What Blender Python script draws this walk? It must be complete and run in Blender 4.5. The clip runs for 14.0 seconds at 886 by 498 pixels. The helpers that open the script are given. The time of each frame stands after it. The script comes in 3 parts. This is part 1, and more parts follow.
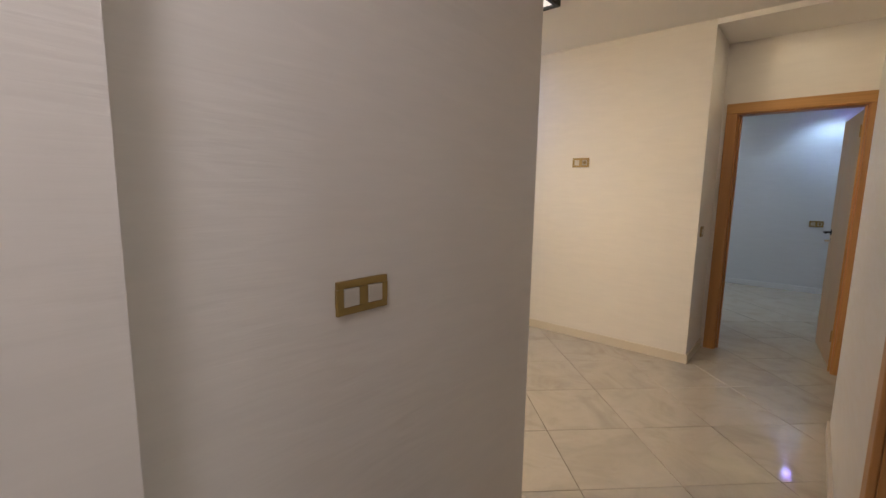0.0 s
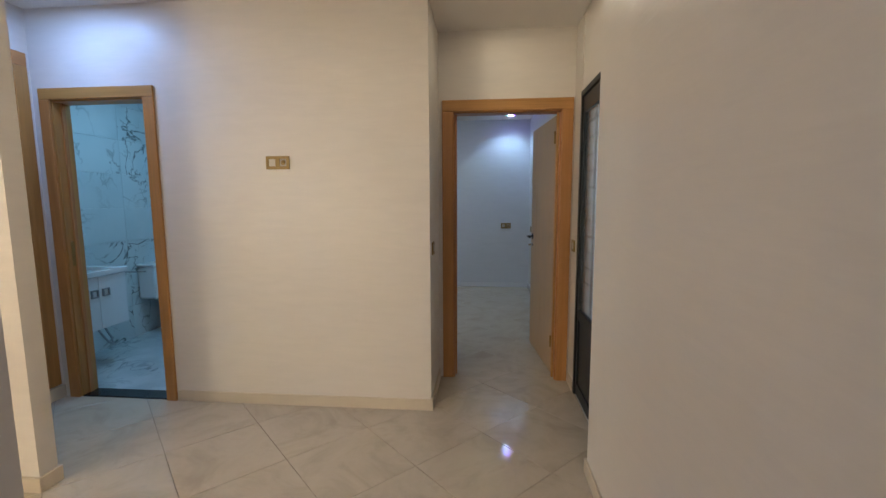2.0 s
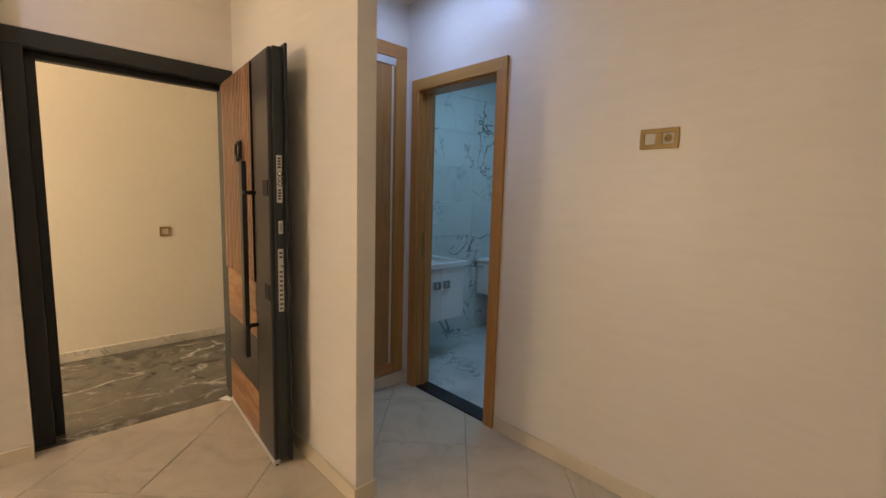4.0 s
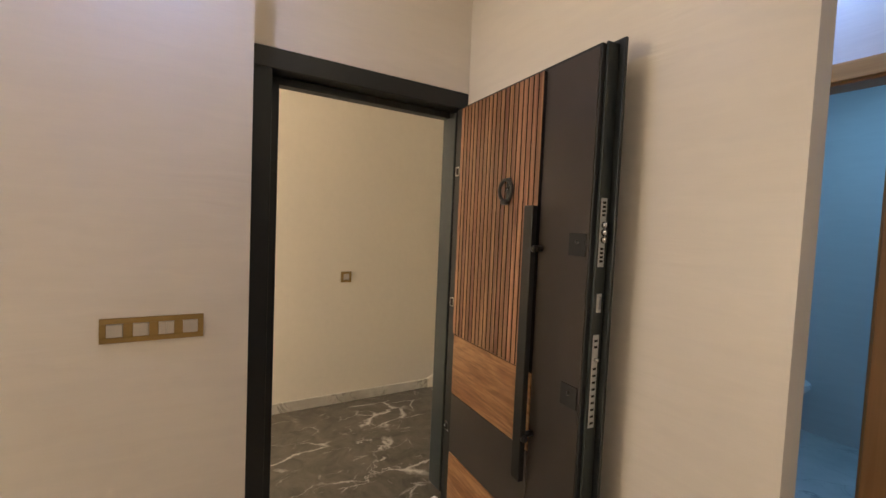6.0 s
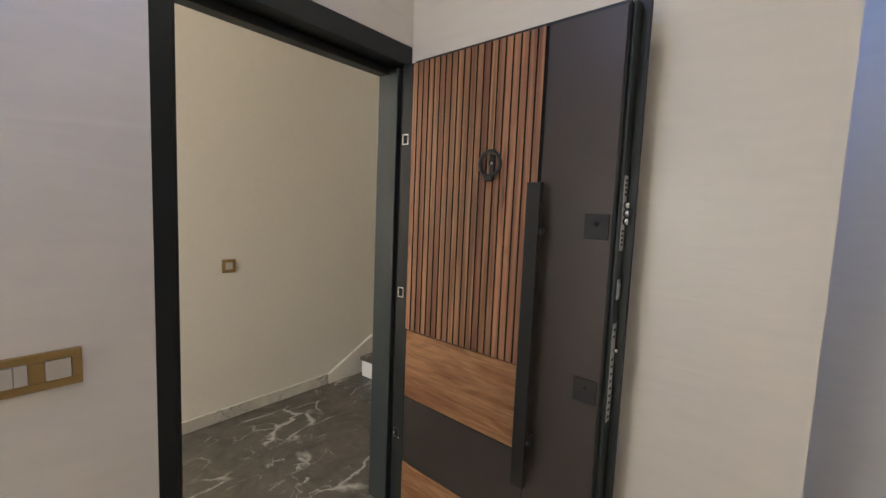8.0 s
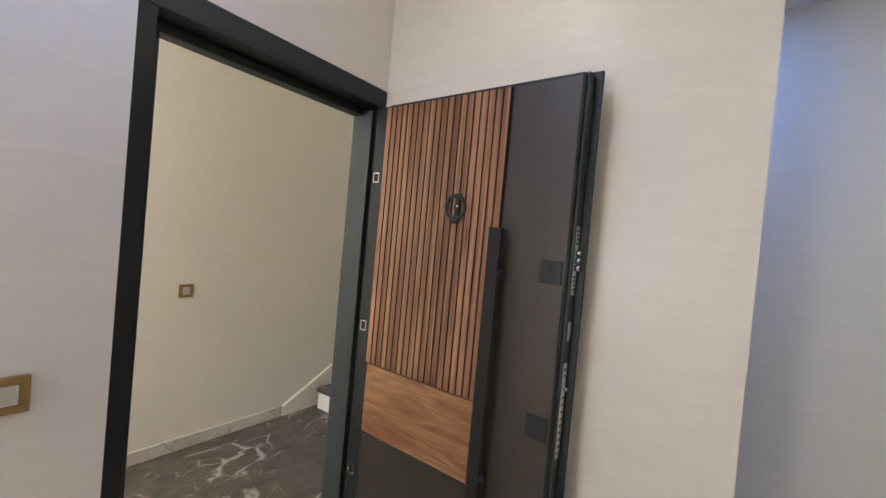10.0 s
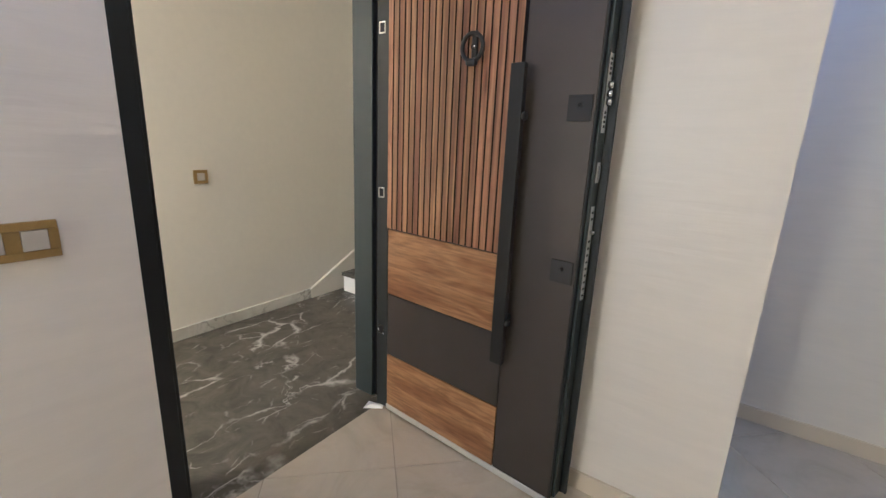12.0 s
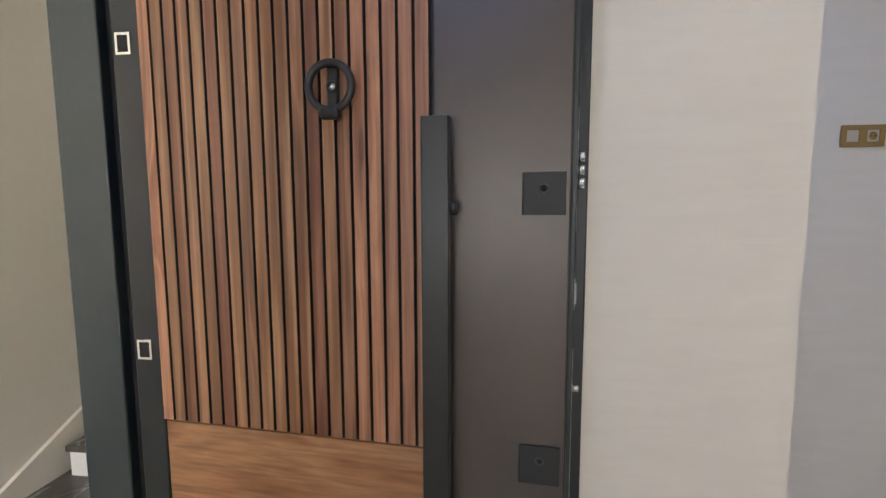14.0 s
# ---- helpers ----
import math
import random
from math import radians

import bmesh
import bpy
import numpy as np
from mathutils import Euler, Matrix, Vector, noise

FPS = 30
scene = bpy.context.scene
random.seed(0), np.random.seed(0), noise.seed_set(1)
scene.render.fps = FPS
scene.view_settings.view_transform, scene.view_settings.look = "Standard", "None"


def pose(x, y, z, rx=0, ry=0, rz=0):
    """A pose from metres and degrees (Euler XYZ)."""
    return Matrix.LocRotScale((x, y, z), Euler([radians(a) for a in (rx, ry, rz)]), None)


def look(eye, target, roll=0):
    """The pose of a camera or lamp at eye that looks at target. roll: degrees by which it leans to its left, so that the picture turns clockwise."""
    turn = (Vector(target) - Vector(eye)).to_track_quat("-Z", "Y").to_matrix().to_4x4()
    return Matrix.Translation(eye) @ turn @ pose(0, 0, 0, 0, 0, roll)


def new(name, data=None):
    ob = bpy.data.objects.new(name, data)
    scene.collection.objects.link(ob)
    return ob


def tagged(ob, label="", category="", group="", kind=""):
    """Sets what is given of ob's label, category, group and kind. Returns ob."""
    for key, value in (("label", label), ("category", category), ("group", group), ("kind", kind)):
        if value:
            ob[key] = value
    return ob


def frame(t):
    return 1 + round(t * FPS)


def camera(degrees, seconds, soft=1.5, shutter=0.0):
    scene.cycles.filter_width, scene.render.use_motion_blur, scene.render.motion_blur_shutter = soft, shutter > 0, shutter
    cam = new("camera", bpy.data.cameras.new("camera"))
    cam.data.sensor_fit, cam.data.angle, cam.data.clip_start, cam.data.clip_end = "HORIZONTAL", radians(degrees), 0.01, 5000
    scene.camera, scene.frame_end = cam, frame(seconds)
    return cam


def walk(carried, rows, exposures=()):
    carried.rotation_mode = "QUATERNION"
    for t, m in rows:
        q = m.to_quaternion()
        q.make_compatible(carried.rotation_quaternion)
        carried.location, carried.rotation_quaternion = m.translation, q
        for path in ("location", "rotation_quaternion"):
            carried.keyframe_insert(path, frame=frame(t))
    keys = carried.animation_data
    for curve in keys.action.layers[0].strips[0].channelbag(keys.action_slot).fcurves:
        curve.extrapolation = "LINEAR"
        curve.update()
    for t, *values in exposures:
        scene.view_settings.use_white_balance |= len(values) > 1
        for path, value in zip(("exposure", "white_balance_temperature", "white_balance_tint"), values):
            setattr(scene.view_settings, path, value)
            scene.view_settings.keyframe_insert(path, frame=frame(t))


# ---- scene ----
cam = camera(91.7, 14.0)

PATH = [
    (0, (0.66, -3.775, 1.353), (-0.636, -2.276, 1.079), 0.9),
    (0.5, (0.476, -3.505, 1.378), (-0.444, -1.745, 1.135), -0.9),
    (1, (0.373, -3.201, 1.36), (0.112, -1.23, 1.138), -0.9),
    (1.5, (0.34, -2.941, 1.342), (0.179, -0.96, 1.126), -1.0),
    (2, (0.309, -2.665, 1.375), (0.127, -0.686, 1.145), -0.3),
    (2.5, (0.228, -2.366, 1.358), (0.055, -0.387, 1.128), 1.0),
    (3, (0.114, -2.113, 1.343), (-0.477, -0.216, 1.119), -1.1),
    (3.5, (-0.004, -1.884, 1.342), (-1.078, -0.209, 1.137), -0.0),
    (4, (-0.273, -1.89, 1.348), (-1.712, -0.521, 1.107), 1.6),
    (4.2, (-0.376, -1.93, 1.348), (-2.004, -0.793, 1.11), 1.1),
    (6.3, (-1.517, -2.204, 1.435), (-3.219, -1.156, 1.368), 3.0),
    (6.5, (-1.62, -2.215, 1.475), (-3.269, -1.083, 1.483), 3.1),
    (7, (-1.785, -2.277, 1.513), (-3.202, -0.866, 1.545), 2.5),
    (7.5, (-1.865, -2.348, 1.445), (-3.161, -0.826, 1.425), 1.8),
    (7.7, (-1.881, -2.353, 1.416), (-3.149, -0.815, 1.255), 1.3),
    (9.8, (-1.838, -2.406, 1.379), (-2.951, -0.761, 1.148), 4.6),
    (10, (-1.842, -2.41, 1.432), (-2.951, -0.746, 1.395), 5.2),
    (10.5, (-1.861, -2.419, 1.507), (-2.994, -0.771, 1.519), 4.5),
    (11, (-1.872, -2.428, 1.475), (-3.014, -0.786, 1.484), 3.7),
    (11.5, (-1.87, -2.426, 1.388), (-3.042, -0.812, 1.244), 3.3),
    (12, (-1.869, -2.387, 1.261), (-2.974, -0.794, 0.771), 2.4),
    (12.5, (-1.931, -2.199, 1.217), (-2.836, -0.505, 0.659), -0.7),
    (13, (-2.063, -2.028, 1.288), (-2.911, -0.265, 0.871), -0.0),
    (13.5, (-2.229, -1.965, 1.336), (-2.673, -0.028, 1.112), 0.6),
    (14, (-2.386, -1.864, 1.343), (-2.618, 0.113, 1.15), -0.2),
]
walk(cam, [(t, look(eye, target, roll)) for t, eye, target, roll in PATH],
     [(0.0, 0.02, 5950, 13), (1.0, 0.12, 6050, 12), (2.1, -0.08, 5650, 11), (2.6, -0.02, 5750, 12), (3.1, -0.12, 6150, 14), (3.6, -0.28, 6600, 16), (4.1, -0.48, 6500, 16),
      (6.4, -0.66, 5480, 15), (7.6, -0.71, 4850, 12), (9.8, -0.38, 4650, 11), (11.4, -0.36, 4650, 11), (12.4, -0.22, 4580, 11), (13.0, -0.40, 4650, 13), (14.0, -0.38, 4550, 12)])

# ---- light ----
world = bpy.data.worlds.new("world")
scene.world = world
world.use_nodes = True
sky = world.node_tree.nodes.new("ShaderNodeTexSky")
sky.sky_type, sky.sun_disc = "NISHITA", False
sky.sun_elevation, sky.sun_rotation = radians(36), radians(215)
world.node_tree.links.new(sky.outputs[0], world.node_tree.nodes["Background"].inputs[0])
world.node_tree.nodes["Background"].inputs[1].default_value = 0.15
sun = bpy.data.lights.new("sun", "SUN")
sun.energy, sun.angle, sun.color = 5.0, radians(12), (1, 0.96, 0.9)
new("sun", sun).matrix_world = look((-3.5, -5, 4.5), (0, 0, 0))


def lamp(name, m, power, colour, size=0.1, kind="AREA", spot=120):
    data = bpy.data.lights.new(name, kind)
    data.energy, data.color = power, colour
    if kind == "AREA":
        data.shape, data.size = "DISK", size
    else:
        data.shadow_soft_size = size
    if kind == "SPOT":
        data.spot_size, data.spot_blend = radians(spot), 0.6
    ob = new(name, data)
    ob.matrix_world = m
    return ob


WARM, COOL, BLUE = (1.0, 0.83, 0.54), (0.33, 0.53, 1.0), (0.60, 0.82, 1.0)
lamp("living_room_lamp", pose(-2.75, -4.9, 1.3), 115, WARM, 0.18, "POINT")
lamp("door_lamp", pose(-2.48, -1.52, 2.50), 3.8, (1.0, 0.78, 0.46), 0.04, "POINT")
# Unseen disk apart from the ceiling light, added to brighten the hall's right.
lamp("hall_lamp", pose(-0.75, -1.70, 2.54), 5.5, WARM, 0.5)
lamp("switch_wall_lamp", pose(-2.72, -2.3, 2.59), 5.6, (0.58, 0.67, 1.0), 0.07)
lamp("niche_lamp", pose(-2.15, -0.40, 2.585), 7.8, (0.40, 0.58, 1.0), 0.26)
# Added disk below the passage ceiling; lifts the bedroom front wall, no fixture there.
lamp("passage_lamp", pose(0.45, 0.05, 2.555), 1.6, WARM, 0.25)
# Fill behind the starting viewpoint; no such lamp is known, it brightens the stub.
lamp("corridor_lamp", pose(0.45, -4.15, 2.59), 9.5, (1.0, 0.94, 0.95), 0.3)
lamp("bath_lamp", pose(-2.2, 0.95, 2.58), 11, (0.37, 0.74, 1.0), 0.15)
lamp("bedroom_lamp", pose(0.70, 3.76, 2.545), 18, BLUE, 0.03, "SPOT", 125)
# Cool disk added to brighten the bedroom; the tray's own strip is warm.
lamp("bedroom_cove_lamp", pose(-0.9, 2.2, 2.6), 13, (0.88, 0.95, 1.0), 0.9)
# Two unseen points, added so that the landing wall is evenly bright.
lamp("landing_lamp", pose(-3.70, -4.6, 1.9), 310, (1.0, 0.80, 0.56), 0.12, "POINT")
lamp("stair_lamp", pose(-3.70, 1.6, 2.2), 9, (1.0, 0.83, 0.58), 0.12, "POINT")
lamp("side_window_light", look((2.72, -0.75, 1.5), (2.3, -2.2, 1.1)), 11, (0.94, 1.0, 0.92), 0.42)


# ---- materials ----
class Nodes:
    """A short way to wire a material's nodes."""

    def __init__(self, name):
        self.m = bpy.data.materials.new(name)
        self.m.use_nodes = True
        self.t = self.m.node_tree
        self.p = self.t.nodes["Principled BSDF"]

    def add(self, kind, *links, **values):
        n = self.t.nodes.new("ShaderNode" + kind)
        for k, v in values.items():
            if k in ("operation", "data_type", "wave_type", "bands_direction", "noise_type", "blend_type"):
                if k == "operation":
                    n.operation = v
                elif k == "data_type":
                    n.data_type = v
                elif k == "blend_type":
                    n.blend_type = v
            else:
                n.inputs[k.replace("_", " ")].default_value = v
        for slot, out in links:
            self.t.links.new(out, n.inputs[slot])
        return n

    def math(self, op, a, b):
        n = self.t.nodes.new("ShaderNodeMath")
        n.operation = op
        for i, v in enumerate((a, b)):
            if isinstance(v, (int, float)):
                n.inputs[i].default_value = v
            else:
                self.t.links.new(v, n.inputs[i])
        return n.outputs[0]

    def place(self, stretch, jitter=0.0):
        """The world place, stretched; jitter shifts it by each object's own random number."""
        geo = self.add("NewGeometry")
        src = geo.outputs["Position"]
        if jitter:
            info = self.add("ObjectInfo")
            j = self.math("MULTIPLY", info.outputs["Random"], jitter)
            c = self.add("CombineXYZ", (0, j), (1, j), (2, j))
            v = self.add("VectorMath", (0, src), (1, c.outputs[0]), operation="ADD")
            src = v.outputs[0]
        return self.add("Mapping", ("Vector", src), Scale=stretch).outputs[0]

    def noise(self, vec, scale, detail=4.0, distort=0.0, rough=0.5):
        return self.add("TexNoise", ("Vector", vec), Scale=scale, Detail=detail, Distortion=distort, Roughness=rough).outputs[0]

    def ramp(self, value, *stops):
        n = self.t.nodes.new("ShaderNodeValToRGB")
        e = n.color_ramp.elements
        while len(e) < len(stops):
            e.new(0.5)
        for el, (pos, col) in zip(e, stops):
            el.position, el.color = pos, (*col, 1)
        self.t.links.new(value, n.inputs[0])
        return n.outputs[0]

    def span(self, value, a, b, lo, hi, soft=False):
        n = self.t.nodes.new("ShaderNodeMapRange")
        n.interpolation_type = "SMOOTHERSTEP" if soft else "LINEAR"
        for slot, v in zip(("From Min", "From Max", "To Min", "To Max"), (a, b, lo, hi)):
            n.inputs[slot].default_value = v
        self.t.links.new(value, n.inputs["Value"])
        return n.outputs[0]

    def mix(self, fac, a, b):
        n = self.t.nodes.new("ShaderNodeMix")
        n.data_type = "RGBA"
        self.t.links.new(fac, n.inputs["Factor"])
        for slot, v in ((6, a), (7, b)):
            if isinstance(v, tuple):
                n.inputs[slot].default_value = (*v, 1)
            else:
                self.t.links.new(v, n.inputs[slot])
        return n.outputs[2]

    def done(self, colour=None, rough=None, metal=0.0, height=None, strength=0.2, distance=0.01, coat=0.0):
        if colour is not None:
            self.t.links.new(colour, self.p.inputs["Base Color"])
        if isinstance(rough, (int, float)):
            self.p.inputs["Roughness"].default_value = rough
        elif rough is not None:
            self.t.links.new(rough, self.p.inputs["Roughness"])
        self.p.inputs["Metallic"].default_value = metal
        self.p.inputs["Coat Weight"].default_value = coat
        if height is not None:
            b = self.add("Bump", ("Height", height), Strength=strength, Distance=distance)
            self.t.links.new(b.outputs[0], self.p.inputs["Normal"])
        return self.m


def material(name, base, rough=0.5, metal=0.0, bump=0.0, scale=40.0, stretch=(1, 1, 1), vary=0.06, stain=1.2):
    """A plain surface with fine grain and broad stains."""
    k = Nodes(name)
    at = k.place(stretch)
    fine = k.noise(at, scale, 5)
    broad = k.noise(k.place((1, 1, 1)), stain, 3)
    v = k.span(k.math("ADD", fine, broad), 0.6, 1.4, 0, 1)
    lo, hi = tuple(c * (1 - vary) for c in base), tuple(min(1, c * (1 + vary)) for c in base)
    return k.done(k.mix(v, lo, hi), k.span(fine, 0.3, 0.7, max(0.03, rough - 0.06), min(1, rough + 0.06)), metal, fine if bump else None, bump)


def silk_plaster(name, base):
    """Brushed silk plaster: long faint horizontal strokes with a soft gloss."""
    k = Nodes(name)
    warp = k.noise(k.place((1, 1, 1)), 2.2, 2)
    stroke = k.noise(k.place((2.6, 2.6, 14)), 1.7, 1.2, 0.7, 0.45)
    thread = k.noise(k.place((9, 9, 170)), 1.0, 3, 0.6)
    v = k.span(k.math("ADD", stroke, k.math("MULTIPLY", thread, 0.5)), 0.5, 1.0, 0, 1)
    col = k.mix(v, tuple(c * 0.975 for c in base), tuple(min(1, c * 1.02) for c in base))
    brush = k.noise(k.place((3.2, 3.2, 42)), 1.6, 3, 0.5, 0.55)
    h = k.math("MULTIPLY", k.math("ADD", k.math("MULTIPLY", stroke, 0.8), k.math("MULTIPLY", k.math("ADD", brush, k.math("MULTIPLY", thread, 0.3)), 0.32)), k.span(warp, 0.30, 0.72, 0.06, 1.0, True))
    return k.done(col, k.span(stroke, 0.3, 0.7, 0.33, 0.45, True), 0, h, 0.20, 0.012)


def wood(name, dark, mid, light, axis, rough=0.42, jitter=7.0, wave=1.6, pores=0.5, fine=9.0, along=0.75, tones=(0.82, 1.16), knots=None):
    """Wood whose grain runs along the given axis, with streaks and pores; knots: how many to the metre in x and in z, on a face towards y."""
    k = Nodes(name)
    st = [fine, fine, fine]
    st[axis] = along
    at = k.place(tuple(st), jitter)
    if knots:
        spots = k.t.nodes.new("ShaderNodeTexVoronoi")
        spots.inputs["Scale"].default_value = 1.0
        k.t.links.new(k.place((knots[0], 0.0, knots[1])), spots.inputs["Vector"])
        away = spots.outputs["Distance"]
        bulge = k.span(away, 0.0, 0.5, 0.24, 0.0, True)
        shift = k.add("CombineXYZ", (0, bulge), (1, bulge), (2, bulge))
        at = k.add("VectorMath", (0, at), (1, shift.outputs[0]), operation="ADD").outputs[0]
    ring = k.noise(at, 1.3, 4, wave, 0.55)
    st2 = [110.0, 110.0, 110.0]
    st2[axis] = 2.4
    pore = k.noise(k.place(tuple(st2), jitter), 1.0, 3)
    col = k.ramp(ring, (0.25, dark), (0.45, mid), (0.56, light), (0.63, mid), (0.78, dark))
    col = k.mix(k.span(pore, 0.38, 0.75, 0.0, pores), col, tuple(c * 0.5 for c in dark))
    if knots:
        col = k.mix(k.span(away, 0.02, 0.08, 0.7, 0.0, True), col, tuple(c * 0.45 for c in dark))
    info = k.add("ObjectInfo")
    tint = k.math("FRACT", k.math("MULTIPLY", info.outputs["Random"], 7.3), 0)
    tone = k.add("HueSaturation", ("Color", col), ("Hue", k.span(tint, 0, 1, 0.496, 0.514)), ("Value", k.span(info.outputs["Random"], 0, 1, *tones)))
    return k.done(tone.outputs[0], k.span(ring, 0.3, 0.7, rough - 0.06, rough + 0.08), 0, k.math("ADD", ring, pore), 0.08, 0.004)


def marble(name, ground, cloud, vein, scale, width, rough, jitter=0.0, amount=0.9):
    """Polished stone with sharp branching veins over soft clouds."""
    k = Nodes(name)
    at = k.place((1, 1, 1), jitter)
    a = k.noise(at, scale, 5, 1.8, 0.55)
    near = k.math("ABSOLUTE", k.math("SUBTRACT", a, 0.5), 0)
    line = k.span(near, 0.0, width, amount, 0.0)
    b = k.noise(at, scale * 2.4, 4, 1.2)
    fine = k.span(k.math("ABSOLUTE", k.math("SUBTRACT", b, 0.52), 0), 0.0, width * 0.6, amount * 0.5, 0.0)
    gate = k.span(k.noise(at, scale * 0.8, 2), 0.42, 0.58, 0.0, 1.0)
    v = k.math("MULTIPLY", k.math("MAXIMUM", line, fine), gate)
    soft = k.noise(at, scale * 1.5, 4)
    col = k.mix(v, k.mix(k.span(soft, 0.35, 0.65, 0, 1), ground, cloud), vein)
    return k.done(col, rough)


def cracked_marble(name, ground, cloud, vein, scale, rough):
    """Dark polished stone with long broken pale veins that run one way, and finer whiskers across them."""
    k = Nodes(name)
    at = k.place((1, 1, 1))
    bend = k.add("TexNoise", ("Vector", at), Scale=2.6, Detail=5.0, Roughness=0.6)
    off = k.add("VectorMath", (0, bend.outputs["Color"]), operation="SCALE", Scale=0.20)
    warped = k.add("VectorMath", (0, at), (1, off.outputs[0]), operation="ADD").outputs[0]
    wide = k.noise(at, 4.5, 4)
    lines = []
    for turn, stretch, mul, width, lo, hi, amount in ((-0.25, 0.36, 1.0, 0.022, 0.49, 0.58, 1.0), (0.55, 0.5, 1.5, 0.020, 0.52, 0.62, 0.8), (-0.1, 0.6, 3.4, 0.035, 0.52, 0.66, 0.5)):
        v = k.t.nodes.new("ShaderNodeTexVoronoi")
        v.feature = "DISTANCE_TO_EDGE"
        v.inputs["Scale"].default_value = scale * mul
        k.t.links.new(k.add("Mapping", ("Vector", warped), Rotation=(0, 0, turn), Scale=(1.25, stretch, 1.0)).outputs[0], v.inputs["Vector"])
        thick = k.math("MULTIPLY", k.span(wide, 0.35, 0.65, 0.25, 1.8), width)
        gate = k.span(k.noise(at, 2.7 * mul, 4), lo, hi, 0.0, amount)
        lines.append(k.math("MULTIPLY", k.span(k.math("DIVIDE", v.outputs["Distance"], thick), 0.0, 1.0, 1.0, 0.0), gate))
    soft = k.noise(at, 6.0, 7, 1.0, 0.68)
    col = k.mix(k.math("MAXIMUM", lines[0], k.math("MAXIMUM", lines[1], lines[2])), k.mix(k.span(soft, 0.35, 0.7, 0, 1), ground, cloud), vein)
    return k.done(col, rough)


def porcelain(name):
    """Glazed beige-grey floor tile with faint stone clouds and scuffs."""
    k = Nodes(name)
    at = k.place((1, 1, 1), 9.0)
    a = k.noise(at, 2.6, 6, 1.4, 0.6)
    b = k.noise(at, 14, 4)
    col = k.ramp(a, (0.30, (0.46, 0.395, 0.30)), (0.48, (0.54, 0.472, 0.365)), (0.60, (0.57, 0.50, 0.39)), (0.75, (0.49, 0.42, 0.32)))
    col = k.mix(k.span(b, 0.55, 0.75, 0, 0.22), col, (0.42, 0.38, 0.32))
    return k.done(col, k.span(b, 0.3, 0.7, 0.05, 0.12), 0, a, 0.02, 0.002)


WALL = silk_plaster("silk_plaster", (0.735, 0.682, 0.617))
PLAIN = material("cream_paint", (0.75, 0.705, 0.60), 0.6, bump=0.05, scale=25, vary=0.03)
GREY = silk_plaster("pale_silk_plaster", (0.66, 0.68, 0.70))
CEIL = material("ceiling_paint", (0.80, 0.76, 0.71), 0.7, bump=0.03, scale=50, vary=0.02)
TILE = porcelain("porcelain_tile")
GROUT = material("grout", (0.32, 0.28, 0.225), 0.85, bump=0.1)
SKIRT = material("beige_skirting", (0.64, 0.555, 0.435), 0.48, scale=8, vary=0.04)
OAK = wood("oak_casing", (0.37, 0.158, 0.047), (0.44, 0.196, 0.060), (0.49, 0.228, 0.073), 2, 0.40, 7.0, 1.2, 0.22, 6.0, 0.45, (0.93, 1.07))
OAK_X = wood("oak_casing_across", (0.37, 0.158, 0.047), (0.44, 0.196, 0.060), (0.49, 0.228, 0.073), 0, 0.40, 7.0, 1.2, 0.22, 6.0, 0.45, (0.93, 1.07))
OAK_Y = wood("oak_casing_along", (0.37, 0.158, 0.047), (0.44, 0.196, 0.060), (0.49, 0.228, 0.073), 1, 0.40, 7.0, 1.2, 0.22, 6.0, 0.45, (0.93, 1.07))
OAK_D = wood("dark_oak_panel", (0.33, 0.145, 0.045), (0.40, 0.185, 0.058), (0.44, 0.21, 0.072), 2, 0.4, 7.0, 2.2, 0.28)
VENEER = wood("grey_oak_veneer", (0.40, 0.262, 0.158), (0.45, 0.292, 0.176), (0.48, 0.318, 0.194), 2, 0.36, 0.0, 0.8, 0.15)
WALNUT = wood("walnut", (0.115, 0.044, 0.021), (0.235, 0.104, 0.049), (0.37, 0.190, 0.097), 2, 0.42, 7.0, 1.3, 0.6, 10.0, 0.30, (0.84, 1.28), (9.0, 1.3))
WALNUT_H = wood("walnut_board", (0.13, 0.047, 0.018), (0.27, 0.118, 0.049), (0.40, 0.205, 0.092), 0, 0.40, 7.0, 1.2, 0.55, 4.6, 0.6, (1.0, 1.1), (2.0, 7.5))
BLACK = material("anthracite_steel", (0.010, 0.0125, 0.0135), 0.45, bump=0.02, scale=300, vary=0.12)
# Paler copy of the anthracite; the light on the right jamb is in its colour.
PALER_STEEL = material("paler_steel", (0.022, 0.029, 0.028), 0.45, bump=0.02, scale=300, vary=0.12)
PANEL = material("graphite_panel", (0.080, 0.069, 0.062), 0.40, metal=0.55, bump=0.03, scale=420, vary=0.10, stain=4)
PLATE = material("dark_lock_plate", (0.016, 0.0155, 0.015), 0.6, vary=0.12, scale=200)
HANDLE = material("black_handle", (0.014, 0.014, 0.013), 0.38, vary=0.15, scale=200)
# Near-black, also used to paint the dark inside gaps, holes and slots.
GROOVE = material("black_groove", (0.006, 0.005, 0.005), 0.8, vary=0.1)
CHROME = material("chrome", (0.72, 0.72, 0.71), 0.24, metal=1.0, vary=0.05)
SATIN = material("satin_aluminium", (0.58, 0.57, 0.54), 0.5, metal=0.2, vary=0.08)
GOLD = material("brass_plate", (0.30, 0.195, 0.055), 0.45, metal=0.25, vary=0.10, scale=120)
ROCKER = material("ivory_rocker", (0.52, 0.47, 0.40), 0.35, vary=0.02)
WHITE = material("white_gloss", (0.76, 0.77, 0.78), 0.2, vary=0.02)
RUBBER = material("grey_hose", (0.34, 0.35, 0.36), 0.4, metal=0.6, vary=0.1)
